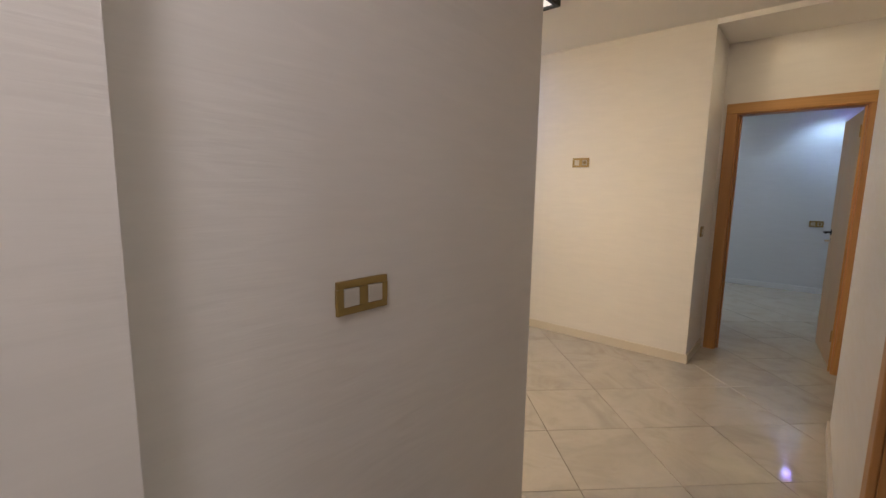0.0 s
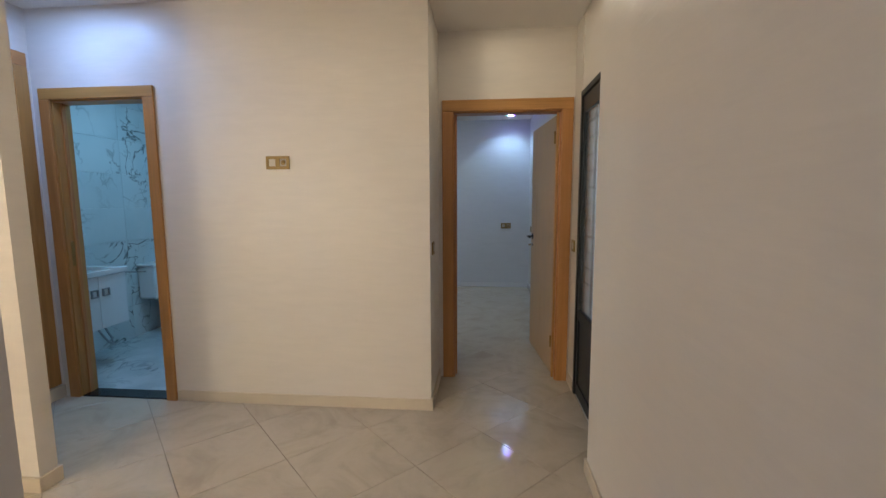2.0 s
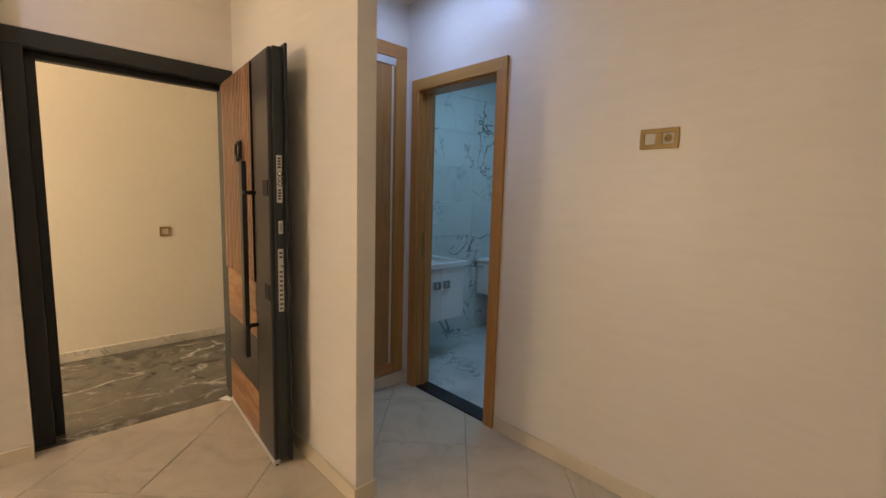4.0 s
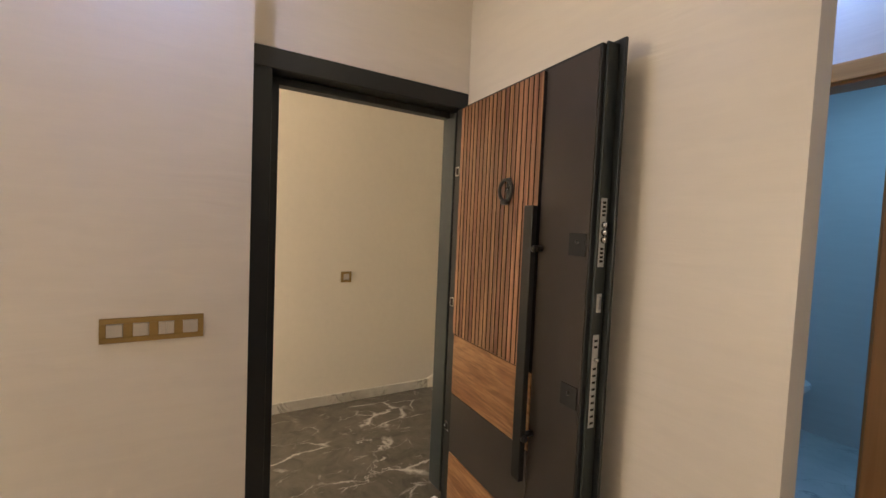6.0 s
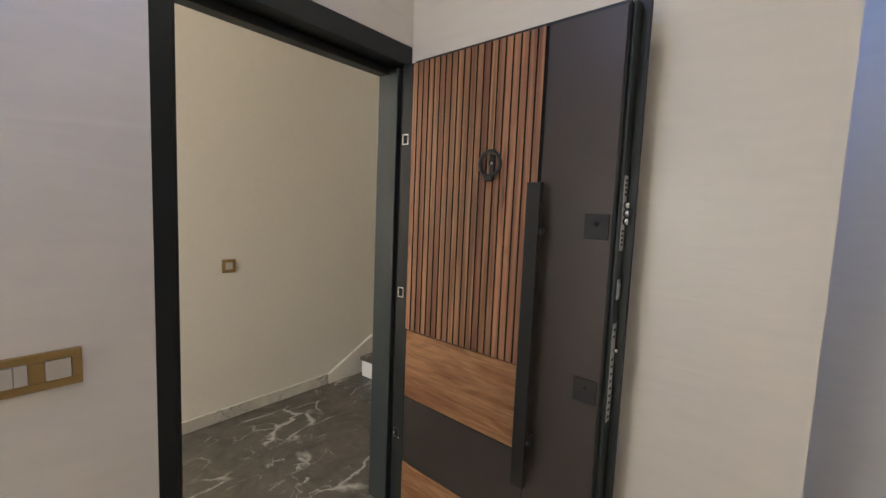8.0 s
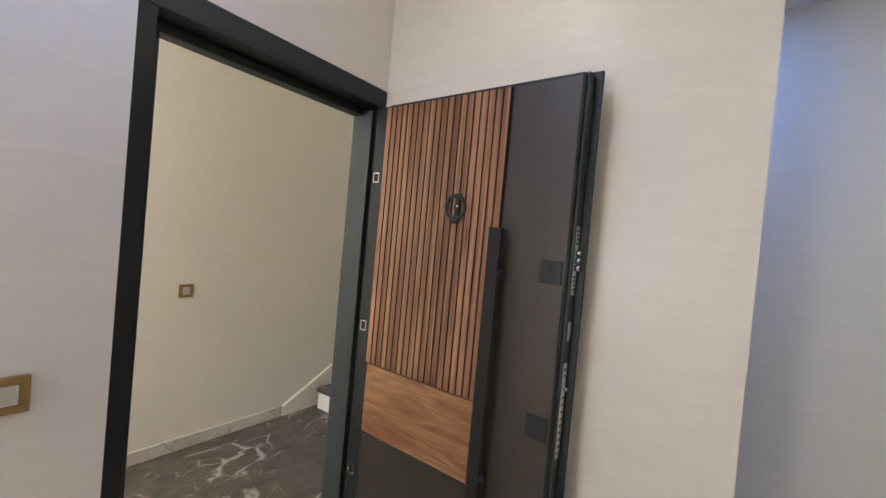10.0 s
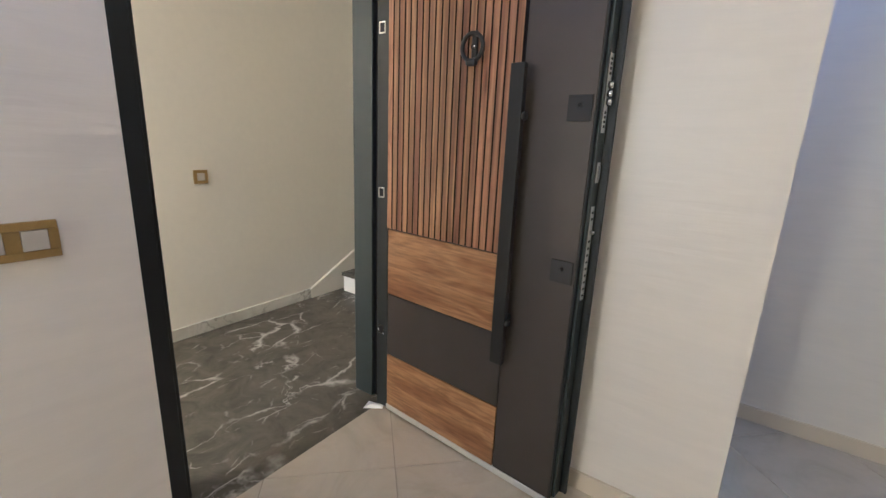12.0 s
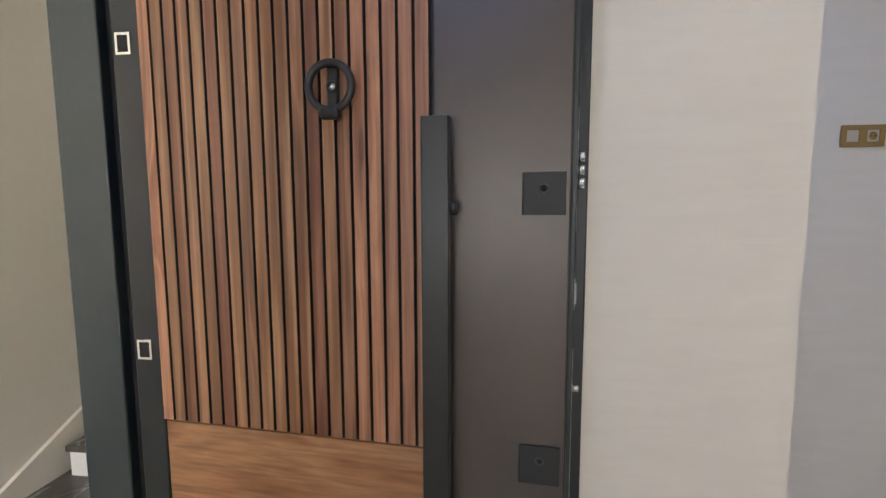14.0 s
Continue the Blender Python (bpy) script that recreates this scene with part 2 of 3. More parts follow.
MARBLE_W = marble("white_marble", (0.70, 0.73, 0.73), (0.60, 0.645, 0.65), (0.05, 0.055, 0.055), 1.05, 0.013, 0.12, 11.0)
MARBLE_F = marble("white_marble_floor", (0.58, 0.61, 0.61), (0.44, 0.48, 0.49), (0.16, 0.19, 0.20), 1.9, 0.02, 0.12, 0.0, 0.7)
MARBLE_D = cracked_marble("dark_marble", (0.068, 0.062, 0.048), (0.125, 0.113, 0.088), (0.42, 0.40, 0.35), 2.6, 0.14)
SKIRT_M = marble("marble_skirting", (0.66, 0.63, 0.55), (0.50, 0.47, 0.40), (0.24, 0.22, 0.18), 3.0, 0.03, 0.3)
GRANITE = material("black_granite", (0.015, 0.016, 0.018), 0.2, vary=0.3, scale=80)
BRICK = material("red_brick", (0.36, 0.13, 0.075), 0.85, bump=0.3, scale=30, vary=0.25)
RENDERED = material("white_render", (0.84, 0.84, 0.81), 0.8, bump=0.1, scale=40, vary=0.04)
SLATE = material("grey_shutter", (0.09, 0.095, 0.10), 0.4, vary=0.06)


def emitter(name, colour, power):
    m = bpy.data.materials.new(name)
    m.use_nodes = True
    p = m.node_tree.nodes["Principled BSDF"]
    p.inputs["Base Color"].default_value = (0, 0, 0, 1)
    p.inputs["Emission Color"].default_value = (*colour, 1)
    p.inputs["Emission Strength"].default_value = power
    return m


def glass(name, rough, rib=0.0):
    """Window glass; rib: the height of its horizontal ribs in metres, where it has them."""
    k = Nodes(name)
    p = k.p
    p.inputs["Transmission Weight"].default_value = 1.0
    p.inputs["IOR"].default_value = 1.45
    p.inputs["Base Color"].default_value = (0.93, 0.99, 0.94, 1)
    if not rib:
        return k.done(None, rough)
    xyz = k.add("SeparateXYZ", (0, k.place((1, 1, 1))))
    wave = k.math("SINE", k.math("MULTIPLY", xyz.outputs["Z"], 2 * math.pi / rib), 0)
    return k.done(None, rough, 0, k.math("ADD", wave, k.noise(k.place((1, 1, 1)), 9.0)), 0.15, 0.004)


RIPPLE = glass("rippled_glass", 0.13, 0.016)
CLEAR = glass("clear_glass", 0.03)
MIRROR = material("mirror", (0.85, 0.88, 0.88), 0.03, metal=1.0, vary=0.0)
LED_WARM = emitter("warm_led_strip", (1.0, 0.80, 0.34), 2.6)
LED_BLUE = emitter("blue_led", (0.40, 0.34, 1.0), 60)
LED_GREEN = emitter("green_led", (0.1, 1.0, 0.5), 5)
LED_VIOLET = emitter("violet_led", (0.35, 0.12, 1.0), 12)
DIFFUSER = emitter("lamp_diffuser", (1.0, 0.86, 0.68), 1.0)


# ---- shapes ----
def box(bm, x0, x1, y0, y1, z0, z1, bevel=0.0):
    """An axis-aligned block added to bm."""
    made = bmesh.ops.create_cube(bm, size=1.0, matrix=Matrix.LocRotScale(((x0 + x1) / 2, (y0 + y1) / 2, (z0 + z1) / 2), None, (abs(x1 - x0), abs(y1 - y0), abs(z1 - z0))))
    if bevel:
        edges = list({e for v in made["verts"] for e in v.link_edges})
        bmesh.ops.bevel(bm, geom=edges, offset=bevel, segments=2, affect="EDGES", profile=0.5)
    return bm


def blocks(*rows, bevel=0.0):
    bm = bmesh.new()
    for r in rows:
        box(bm, *r, bevel=bevel)
    return bm


def tube(bm, a, b, r, r2=None, seg=20):
    """A round bar from a to b."""
    a, b = Vector(a), Vector(b)
    d = b - a
    m = Matrix.Translation((a + b) / 2) @ d.to_track_quat("Z", "Y").to_matrix().to_4x4()
    bmesh.ops.create_cone(bm, cap_ends=True, segments=seg, radius1=r, radius2=r if r2 is None else r2, depth=d.length, matrix=m)
    return bm


def sweep(points, r, seg=10):
    """A round pipe that follows the points."""
    bm = bmesh.new()
    pts = [Vector(p) for p in points]
    for a, b in zip(pts, pts[1:]):
        tube(bm, a, b, r, seg=seg)
    for p in pts[1:-1]:
        bmesh.ops.create_uvsphere(bm, u_segments=seg, v_segments=6, radius=r, matrix=Matrix.Translation(p))
    return bm


def ring_bar(centre, radius, r, a0=0.0, a1=360.0, seg=40):
    """A torus arc in the x-z plane."""
    bm = bmesh.new()
    c = Vector(centre)
    steps = [radians(a0 + (a1 - a0) * i / seg) for i in range(seg + 1)]
    full = abs(a1 - a0) >= 359
    loops = []
    for a in steps[:-1] if full else steps:
        d = Vector((math.cos(a), 0, math.sin(a)))
        loops.append([bm.verts.new(c + d * (radius + r * math.cos(b)) + Vector((0, r * math.sin(b), 0))) for b in (2 * math.pi * j / 10 for j in range(10))])
    pairs = list(zip(loops, loops[1:] + (loops[:1] if full else [])))
    for p, q in pairs:
        for j in range(10):
            bm.faces.new((p[j], p[(j + 1) % 10], q[(j + 1) % 10], q[j]))
    return bm


def mesh_of(name, bm, mat, smooth=False):
    me = bpy.data.meshes.new(name)
    bmesh.ops.recalc_face_normals(bm, faces=bm.faces)
    bm.to_mesh(me)
    bm.free()
    me.materials.append(mat)
    if smooth:
        for f in me.polygons:
            f.use_smooth = True
    return me


def thing(name, label, category, m=None, kind="", group=""):
    """An empty at a thing's base, that holds its parts."""
    ob = tagged(new(name), label, category, group, kind)
    if m is not None:
        ob.matrix_world = m
    return ob


def part(name, bm, mat, parent, label="", smooth=False):
    ob = new(name, mesh_of(name, bm, mat, smooth))
    ob.parent = parent
    return tagged(ob, label)


def solid(name, bm, mat, label, category, kind="", smooth=False):
    return tagged(new(name, mesh_of(name, bm, mat, smooth)), label, category, "", kind)


def wall(name, label, *rows, mat=None):
    return solid(name, blocks(*rows), mat or WALL, label, "wall", "structure")


# ---- structure ----
H = 2.605
T = H + 0.1
wall("wall_socket", "cream silk-textured plaster wall of the hall with a bathroom doorway",
     (-2.76, -2.53, 0, 0.12, 0, T), (-2.53, -1.84, 0, 0.12, 2.05, T), (-1.84, -0.018, 0, 0.12, 0, T))
wall("wall_passage_side", "cream plaster side wall of the short passage", (-0.138, -0.018, 0.12, 0.55, 0, T))
wall("wall_bedroom_front", "cream plaster wall above and beside the bedroom doorway",
     (-0.5, 0.05, 0.55, 0.67, 0, T), (0.05, 0.91, 0.55, 0.67, 2.05, T), (0.91, 1.02, 0.55, 0.67, 0, T))
wall("wall_metal_door", "cream plaster wall beside the glazed metal door",
     (0.96, 1.06, 0.35, 0.55, 0, T), (0.934, 1.06, -0.60, -0.52, 0, T), (0.966, 1.035, -0.52, 0.35, 2.08, T))
wall("wall_corridor_east", "grey-cream silk plaster corridor wall with a doorway",
     (0.838, 0.934, -2.333, -0.585, 0, T), (0.838, 0.934, -3.163, -2.333, 2.05, T), (0.838, 0.934, -4.6, -3.163, 0, T))
wall("wall_corridor_west", "grey-cream silk plaster wall stub with a double switch", (-0.31, -0.16, -3.62, -2.295, 0, T))
wall("wall_pier", "cream plaster pier beside the wall stub", (-0.31, -0.06, -4.6, -3.62, 0, T))
wall("wall_corridor_end", "plain cream wall that closes the corridor", (-0.31, 0.934, -4.72, -4.6, 0, T))
wall("wall_hall_south", "plain cream wall that closes the hall", (-3.10, -0.19, -5.6, -5.5, 0, T), (-0.31, -0.19, -5.5, -4.72, 0, T))
wall("wall_switches", "cream silk plaster wall beside the entrance door with a four-gang switch", (-3.34, -3.10, -5.6, -1.966, 0, T))
wall("wall_entrance", "cream plaster wall above the entrance door", (-3.34, -3.20, -1.966, -0.945, 2.085, T))
wall("wall_strip", "cream silk plaster wall behind the open entrance door", (-3.34, -1.777, -0.945, -0.855, 0, T))
wall("wall_closet", "cream plaster end wall of the closet niche", (-2.76, -2.64, -0.855, 0, 0, T))
wall("ceiling", "plain cream plaster ceiling of the hall", (-3.10, 0.838, -4.6, 0.0, H, T), (-3.10, -0.31, -5.5, -4.6, H, T), (-3.2, -3.1, -1.966, -0.945, H, T), (0.838, 0.966, -0.585, 0.0, H, T), mat=CEIL)
wall("ceiling_passage", "slightly lowered cream plaster ceiling of the passage", (-0.018, 0.96, 0.0, 0.55, 2.565, T), mat=CEIL)
solid("floor", blocks((-3.16, 0.966, -4.72, 0.55, -0.12, -0.006), (-3.1, -0.31, -5.5, -4.72, -0.12, -0.006), (-2.9, 1.02, 0.55, 4.1, -0.12, -0.006), (0.966, 3.4, -4.72, -0.72, -0.12, -0.006)), GROUT, "dark grout bed below pale floor tiles", "floor", "structure")

# bedroom
BY, BH = 4.06, 2.56
wall("bedroom_wall_north", "pale grey bedroom wall lit by a coloured spotlight", (-3.0, 1.14, BY, BY + 0.12, 0, 2.9), mat=GREY)
wall("bedroom_wall_east", "pale grey bedroom wall with a dark framed window",
     (1.02, 1.14, 0.55, 2.25, 0, 2.9), (1.02, 1.14, 3.42, BY, 0, 2.9), (1.02, 1.14, 2.25, 3.42, 0, 0.84), (1.02, 1.14, 2.25, 3.42, 2.1, 2.9), mat=GREY)
wall("bedroom_wall_west", "plain pale wall that closes the bedroom", (-3.0, -2.9, 1.9, BY, 0, 2.9), (-3.0, -0.5, 1.8, 1.9, 0, 2.9), (-0.5, -0.4, 0.67, 1.8, 0, 2.9), mat=GREY)
wall("bedroom_ceiling", "pale bedroom ceiling with a lit tray recess", (-2.9, 1.02, 3.43, BY, BH, 2.6), (0.60, 1.02, 0.67, 3.43, BH, 2.6), (-2.9, 1.02, 0.67, BY, 2.76, 2.9), mat=CEIL)

# side room
SY = -0.72
wall("side_room_wall_north", "pale green-grey side room wall with a barred window",
     (0.934, 2.068, SY, SY + 0.12, 0, 2.7), (3.068, 3.5, SY, SY + 0.12, 0, 2.7), (2.068, 3.068, SY, SY + 0.12, 0, 0.885), (2.068, 3.068, SY, SY + 0.12, 2.07, 2.7), mat=GREY)
wall("side_room_wall_east", "plain pale wall that closes the side room", (3.4, 3.5, -4.7, SY, 0, 2.7), (0.934, 3.4, -4.72, -4.6, 0, 2.7), mat=GREY)
wall("side_room_ceiling", "plain pale side room ceiling", (0.934, 3.5, -4.72, SY + 0.12, 2.705, 2.8), mat=CEIL)

# courtyard outside the metal door and the windows
solid("ground", blocks((1.06, 60, SY + 0.12, 60, -0.3, -0.05)), RENDERED, "pale concrete courtyard ground", "ground", "structure")
wall("courtyard_wall_north", "white rendered courtyard wall", (1.14, 4.9, 4.6, 4.75, -0.1, 4.2), mat=RENDERED)
wall("courtyard_wall_east", "white rendered courtyard side wall", (4.75, 4.9, SY + 0.12, 4.6, -0.1, 4.2), mat=RENDERED)

# bathroom
XL, YB = -3.2, 1.85
wall("bathroom_wall_north", "bathroom wall behind the marble tiles", (XL - 0.12, -0.7, YB, YB + 0.12, 0, T), mat=RENDERED)
wall("bathroom_wall_west", "bathroom side wall behind the marble tiles", (XL - 0.12, XL, 0.0, YB, 0, T), (XL, -2.76, 0.0, 0.12, 0, T), mat=RENDERED)
wall("bathroom_wall_east", "white tiled wall that closes the bathroom", (-0.82, -0.7, 0.12, YB, 0, T), mat=RENDERED)
wall("bathroom_ceiling", "white bathroom ceiling", (XL, -0.82, 0.12, YB, H, T), mat=WHITE)
solid("bathroom_floor", blocks((XL, -0.82, 0.12, YB, -0.06, 0.004)), MARBLE_F, "white veined marble bathroom floor", "floor", "structure")

# landing
LX = -4.57
wall("landing_wall", "cream painted landing wall", (LX - 0.12, LX, -5.1, 3, -0.1, 3.2), mat=PLAIN)
wall("landing_wall_south", "plain cream wall that closes the landing", (LX, -3.34, -5.1, -5.0, 0, 3.2), mat=PLAIN)
wall("landing_wall_north", "plain cream wall that closes the stairs", (LX, -3.34, 2.2, 2.3, 0, 3.2), (-3.5, -3.38, -0.79, 2.2, 0, 3.2), (-3.38, -3.342, -5.0, 2.2, 2.62, 3.2), mat=PLAIN)
wall("landing_ceiling", "plain cream landing ceiling", (LX, -3.342, -5.0, 2.2, 3.1, 3.2), mat=PLAIN)
solid("landing_floor", blocks((LX, -3.16, -5.0, 2.2, -0.12, -0.001)), MARBLE_D, "dark brown marble landing floor with white veins", "floor", "structure")


def skirting(name, label, rows, mat=SKIRT, high=0.075):
    """Skirting boards: rows of x0, x1, y0, y1."""
    return solid(name, blocks(*((*r, 0.0, high) for r in rows), bevel=0.003), mat, label, "baseboard", "structure")


K = 0.013
skirting("baseboard_hall", "beige ceramic skirting along the hall wall", [(-1.775, -0.005, -K, 0.0)])
skirting("baseboard_passage", "beige ceramic skirting in the short passage", [(-0.018, -0.005, 0.0, 0.53)])
skirting("baseboard_metal_door", "beige ceramic skirting beside the metal door", [(0.947, 0.96, 0.355, 0.53)])
skirting("baseboard_corridor", "beige ceramic skirting along the corridor wall", [(0.825, 0.838, -2.268, -0.585 + K), (0.838, 0.966, -0.585, -0.585 + K)])
skirting("baseboard_stub", "beige ceramic skirting round the wall stub", [(-0.16, -0.147, -3.62, -2.295 + K), (-0.323, -0.16, -2.295, -2.295 + K)])
skirting("baseboard_strip", "beige ceramic skirting round the end of the entrance wall", [(-3.08, -1.777 + K, -0.958, -0.945), (-1.777, -1.777 + K, -0.945, -0.855 + K), (-2.6, -1.777, -0.855, -0.855 + K)])
skirting("baseboard_closet", "beige ceramic skirting below the closet door", [(-2.64, -2.627, -0.842, 0.0)], high=0.09)
skirting("baseboard_entrance", "beige ceramic skirting beside the entrance door", [(-3.10, -3.087, -5.5, -1.966)])
skirting("baseboard_bedroom", "pale skirting round the bedroom", [(-2.9, 1.02, BY - K, BY), (1.007, 1.02, 0.67, BY - K)], WHITE)
skirting("baseboard_side_room", "beige skirting below the barred window", [(0.934, 3.4, SY - K, SY)], high=0.085)


# ---- doors ----
def casing(name, label, x0, x1, top, deep, m, wide=0.075, mats=None, far=True, high=0.0):
    """A wooden door frame in its own plane: opening from x0 to x1 outside of the casing, the room at -y, the wall deep thick."""
    up, across = mats or (OAK, OAK_X)
    ob = thing(name, label, "door frame", m, "structure")
    for side, a, b in (("left", x0, x0 + wide), ("right", x1 - wide, x1)):
        part("casing_upright", blocks((a, b, -0.018, 0.0, high, top - wide), bevel=0.004), up, ob)
    part("casing_head", blocks((x0, x1, -0.018, 0.0, top - wide, top), bevel=0.004), across, ob)
    i0, i1 = x0 + wide - 0.012, x1 - wide + 0.012
    for a, b in ((i0, i0 + 0.022), (i1 - 0.022, i1)):
        part("jamb_lining", blocks((a, b, 0.0005, deep, high, top - wide + 0.012), bevel=0.002), up, ob)
    part("head_lining", blocks((i0, i1, 0.0005, deep, top - wide - 0.010, top - wide + 0.012), bevel=0.002), across, ob)
    for a, b in ((i0 + 0.022, i0 + 0.036), (i1 - 0.036, i1 - 0.022)):
        part("door_stop", blocks((a, b, 0.05, 0.075, high, top - wide - 0.010), bevel=0.002), up, ob)
    if far:
        for a, b in ((x0, x0 + wide), (x1 - wide, x1)):
            part("casing_upright", blocks((a, b, deep, deep + 0.015, high, top - wide), bevel=0.004), up, ob)
    return ob


bath_frame = casing("door_1", "light oak door frame of the bathroom", -2.585, -1.785, 2.105, 0.12, pose(0, 0, 0), 0.072)
part("strike_plate", blocks((-2.503, -2.4985, 0.025, 0.048, 0.93, 1.10), bevel=0.001), GOLD, bath_frame, "dull brass strike plate")
solid("threshold", blocks((-2.503, -1.867, 0.0, 0.12, -0.01, 0.010), bevel=0.003), GRANITE, "black granite threshold of the bathroom door", "threshold", "structure")
bed_frame = casing("door_2", "orange-brown oak door frame of the bedroom", 0.012, 0.948, 2.085, 0.12, pose(0, 0.55, 0), 0.08)
for z in (0.25, 1.02, 1.82):
    part("hinge", tube(bmesh.new(), (0.862, 0.128, z - 0.045), (0.862, 0.128, z + 0.045), 0.008), GOLD, bed_frame, "dull brass hinge", True)
side_frame = casing("door_3", "orange-brown oak door frame of the side room", 2.270, 3.213, 2.10, 0.096, pose(0.838, 0, 0, 0, 0, -90), 0.085, (OAK, OAK_Y))
part("strike_plate", blocks((2.3645, 2.368, 0.060, 0.086, 0.84, 1.06), bevel=0.001), GOLD, side_frame, "dull brass strike plate")
part("strike_slot", blocks((2.366, 2.3695, 0.066, 0.078, 0.88, 0.94)), GROOVE, side_frame)

leaf = thing("bedroom_door", "grey oak veneered bedroom door standing open", "door", pose(0.848, 0.672, 0.0, 0, 0, 96))
part("leaf", blocks((0.0, 0.765, -0.042, 0.0, 0.008, 1.985), bevel=0.002), VENEER, leaf)
for y0, y1, s in ((0.0, 0.006, 1), (-0.048, -0.042, -1)):
    rose = part("rose", tube(bmesh.new(), (0.70, y0, 1.03), (0.70, y1, 1.03), 0.026), HANDLE, leaf, "black round rose", True)
    yy = 0.0 + 0.05 if s > 0 else -0.092
    part("lever", sweep([(0.70, y1 if s > 0 else y0, 1.03), (0.70, yy, 1.03), (0.59, yy, 1.03)], 0.009), HANDLE, leaf, "black lever handle", True)
    part("key_rose", tube(bmesh.new(), (0.70, y0, 0.955), (0.70, y1, 0.955), 0.02), CHROME, leaf, "chrome key rose", True)
for z in (0.22, 1.78):
    part("hinge", tube(bmesh.new(), (-0.006, 0.006, z), (-0.006, 0.006, z + 0.09), 0.007), GOLD, leaf, "dull brass hinge", True)
part("key", blocks((0.698, 0.702, 0.006, 0.04, 0.945, 0.962)), CHROME, leaf, "key in the lock")

# closet door in the niche
closet = casing("closet_frame", "light oak closet frame raised above the skirting", 0.03, 0.775, 2.32, 0.001, pose(-2.64, 0, 0, 0, 0, 90) @ pose(-0.805, 0, 0), 0.085, (OAK, OAK_Y), False, 0.10)
part("casing_sill", blocks((0.115, 0.69, -0.016, 0.0, 0.10, 0.175), bevel=0.004), OAK_Y, closet)
part("roller_rail", blocks((0.115, 0.69, -0.014, -0.001, 2.185, 2.232), bevel=0.003), SATIN, closet, "white aluminium rail")
part("door_panel", blocks((0.115, 0.69, -0.006, -0.0005, 0.175, 2.185), bevel=0.002), OAK_D, closet, "darker oak closet panel")
# Beige strip in place of the highlight on the panel's bevelled edge.
part("panel_strip", blocks((0.657, 0.673, -0.012, -0.0062, 0.175, 2.185), bevel=0.004), SKIRT, closet, "pale strip that paints the highlight on the panel's bevelled edge")


# entrance door
FX = -3.195
ent = thing("entrance_frame", "anthracite steel frame of the entrance door", "door frame", pose(0, 0, 0), "structure")
part("frame_left", blocks((-3.34, FX, -1.964, -1.884, 0, 2.002), (-3.34, -3.28, -1.884, -1.842, 0, 1.985), bevel=0.004), BLACK, ent)
part("frame_head", blocks((-3.34, FX, -1.964, -0.947, 2.002, 2.083), (-3.34, -3.28, -1.884, -1.0, 1.968, 2.002), bevel=0.004), BLACK, ent)
# Paler steel here stands for hallway light on this face.
part("jamb_right", blocks((-3.345, -3.228, -1.0, -0.947, 0, 1.99), bevel=0.004), PALER_STEEL, ent)
# Solid near-black block where the rebate is only in shade.
part("rebate_gap", blocks((-3.228, -3.172, -0.975, -0.947, 0, 1.99)), GROOVE, ent)
part("hinge_post", blocks((-3.172, -3.108, -1.025, -0.947, 0, 1.985), bevel=0.004), BLACK, ent)
for z in (0.40, 1.034, 1.680):
    keeper = part("bolt_keeper", blocks((-3.162, -3.128, -1.028, -1.0245, z - 0.022, z - 0.017), (-3.162, -3.128, -1.028, -1.0245, z + 0.017, z + 0.022), (-3.162, -3.157, -1.028, -1.0245, z - 0.017, z + 0.017), (-3.133, -3.128, -1.028, -1.0245, z - 0.017, z + 0.017)), CHROME, ent, "chrome-rimmed bolt keeper")
    part("bolt_hole", blocks((-3.157, -3.133, -1.027, -1.0242, z - 0.017, z + 0.017)), GROOVE, keeper)

door = thing("entrance_door", "open armoured entrance door with walnut slats and graphite panels", "door", pose(-3.092, -1.040, 0.0, 0, 0, -4.7))
L, D, G = 0.838, 0.08, 0.602
part("core", blocks((-0.006, L + 0.004, 0.006, D - 0.012, 0.035, 1.985), bevel=0.003), BLACK, door)
part("back_flange", blocks((-0.006, L + 0.037, D - 0.012, D, 0.03, 2.005), bevel=0.003), BLACK, door)
part("edge_step", blocks((L + 0.004, L + 0.013, 0.022, D - 0.012, 0.035, 1.990), bevel=0.002), PALER_STEEL, door)
part("graphite_panel", blocks((G, L, 0.0, 0.006, 0.037, 1.972), bevel=0.0015), PANEL, door, "brushed graphite steel panel")
part("graphite_inset", blocks((0.0, G - 0.004, 0.0, 0.006, 0.298, 0.588), bevel=0.0015), PANEL, door, "brushed graphite steel panel")
part("walnut_board", blocks((0.0, G - 0.004, -0.001, 0.006, 0.592, 0.882), bevel=0.0015), WALNUT_H, door, "walnut board with horizontal grain")
part("walnut_board", blocks((0.0, G - 0.004, -0.001, 0.006, 0.037, 0.294), bevel=0.0015), WALNUT_H, door, "walnut board with horizontal grain")
part("slat_backing", blocks((0.0, G - 0.004, 0.003, 0.0059, 0.886, 1.972)), GROOVE, door, "black backing behind the slats")
SLATS = 20
PITCH = (G - 0.004) / SLATS
slat_mesh = mesh_of("slat", blocks((0.0, PITCH - 0.0052, -0.009, 0.0032, 0.889, 1.970), bevel=0.0012), WALNUT)
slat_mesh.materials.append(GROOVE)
# Sides and ends go near-black, so the grooves' darkness is in the colour.
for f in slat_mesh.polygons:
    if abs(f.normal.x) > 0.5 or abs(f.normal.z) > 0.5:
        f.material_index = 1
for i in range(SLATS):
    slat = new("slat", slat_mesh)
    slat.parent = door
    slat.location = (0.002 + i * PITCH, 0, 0)
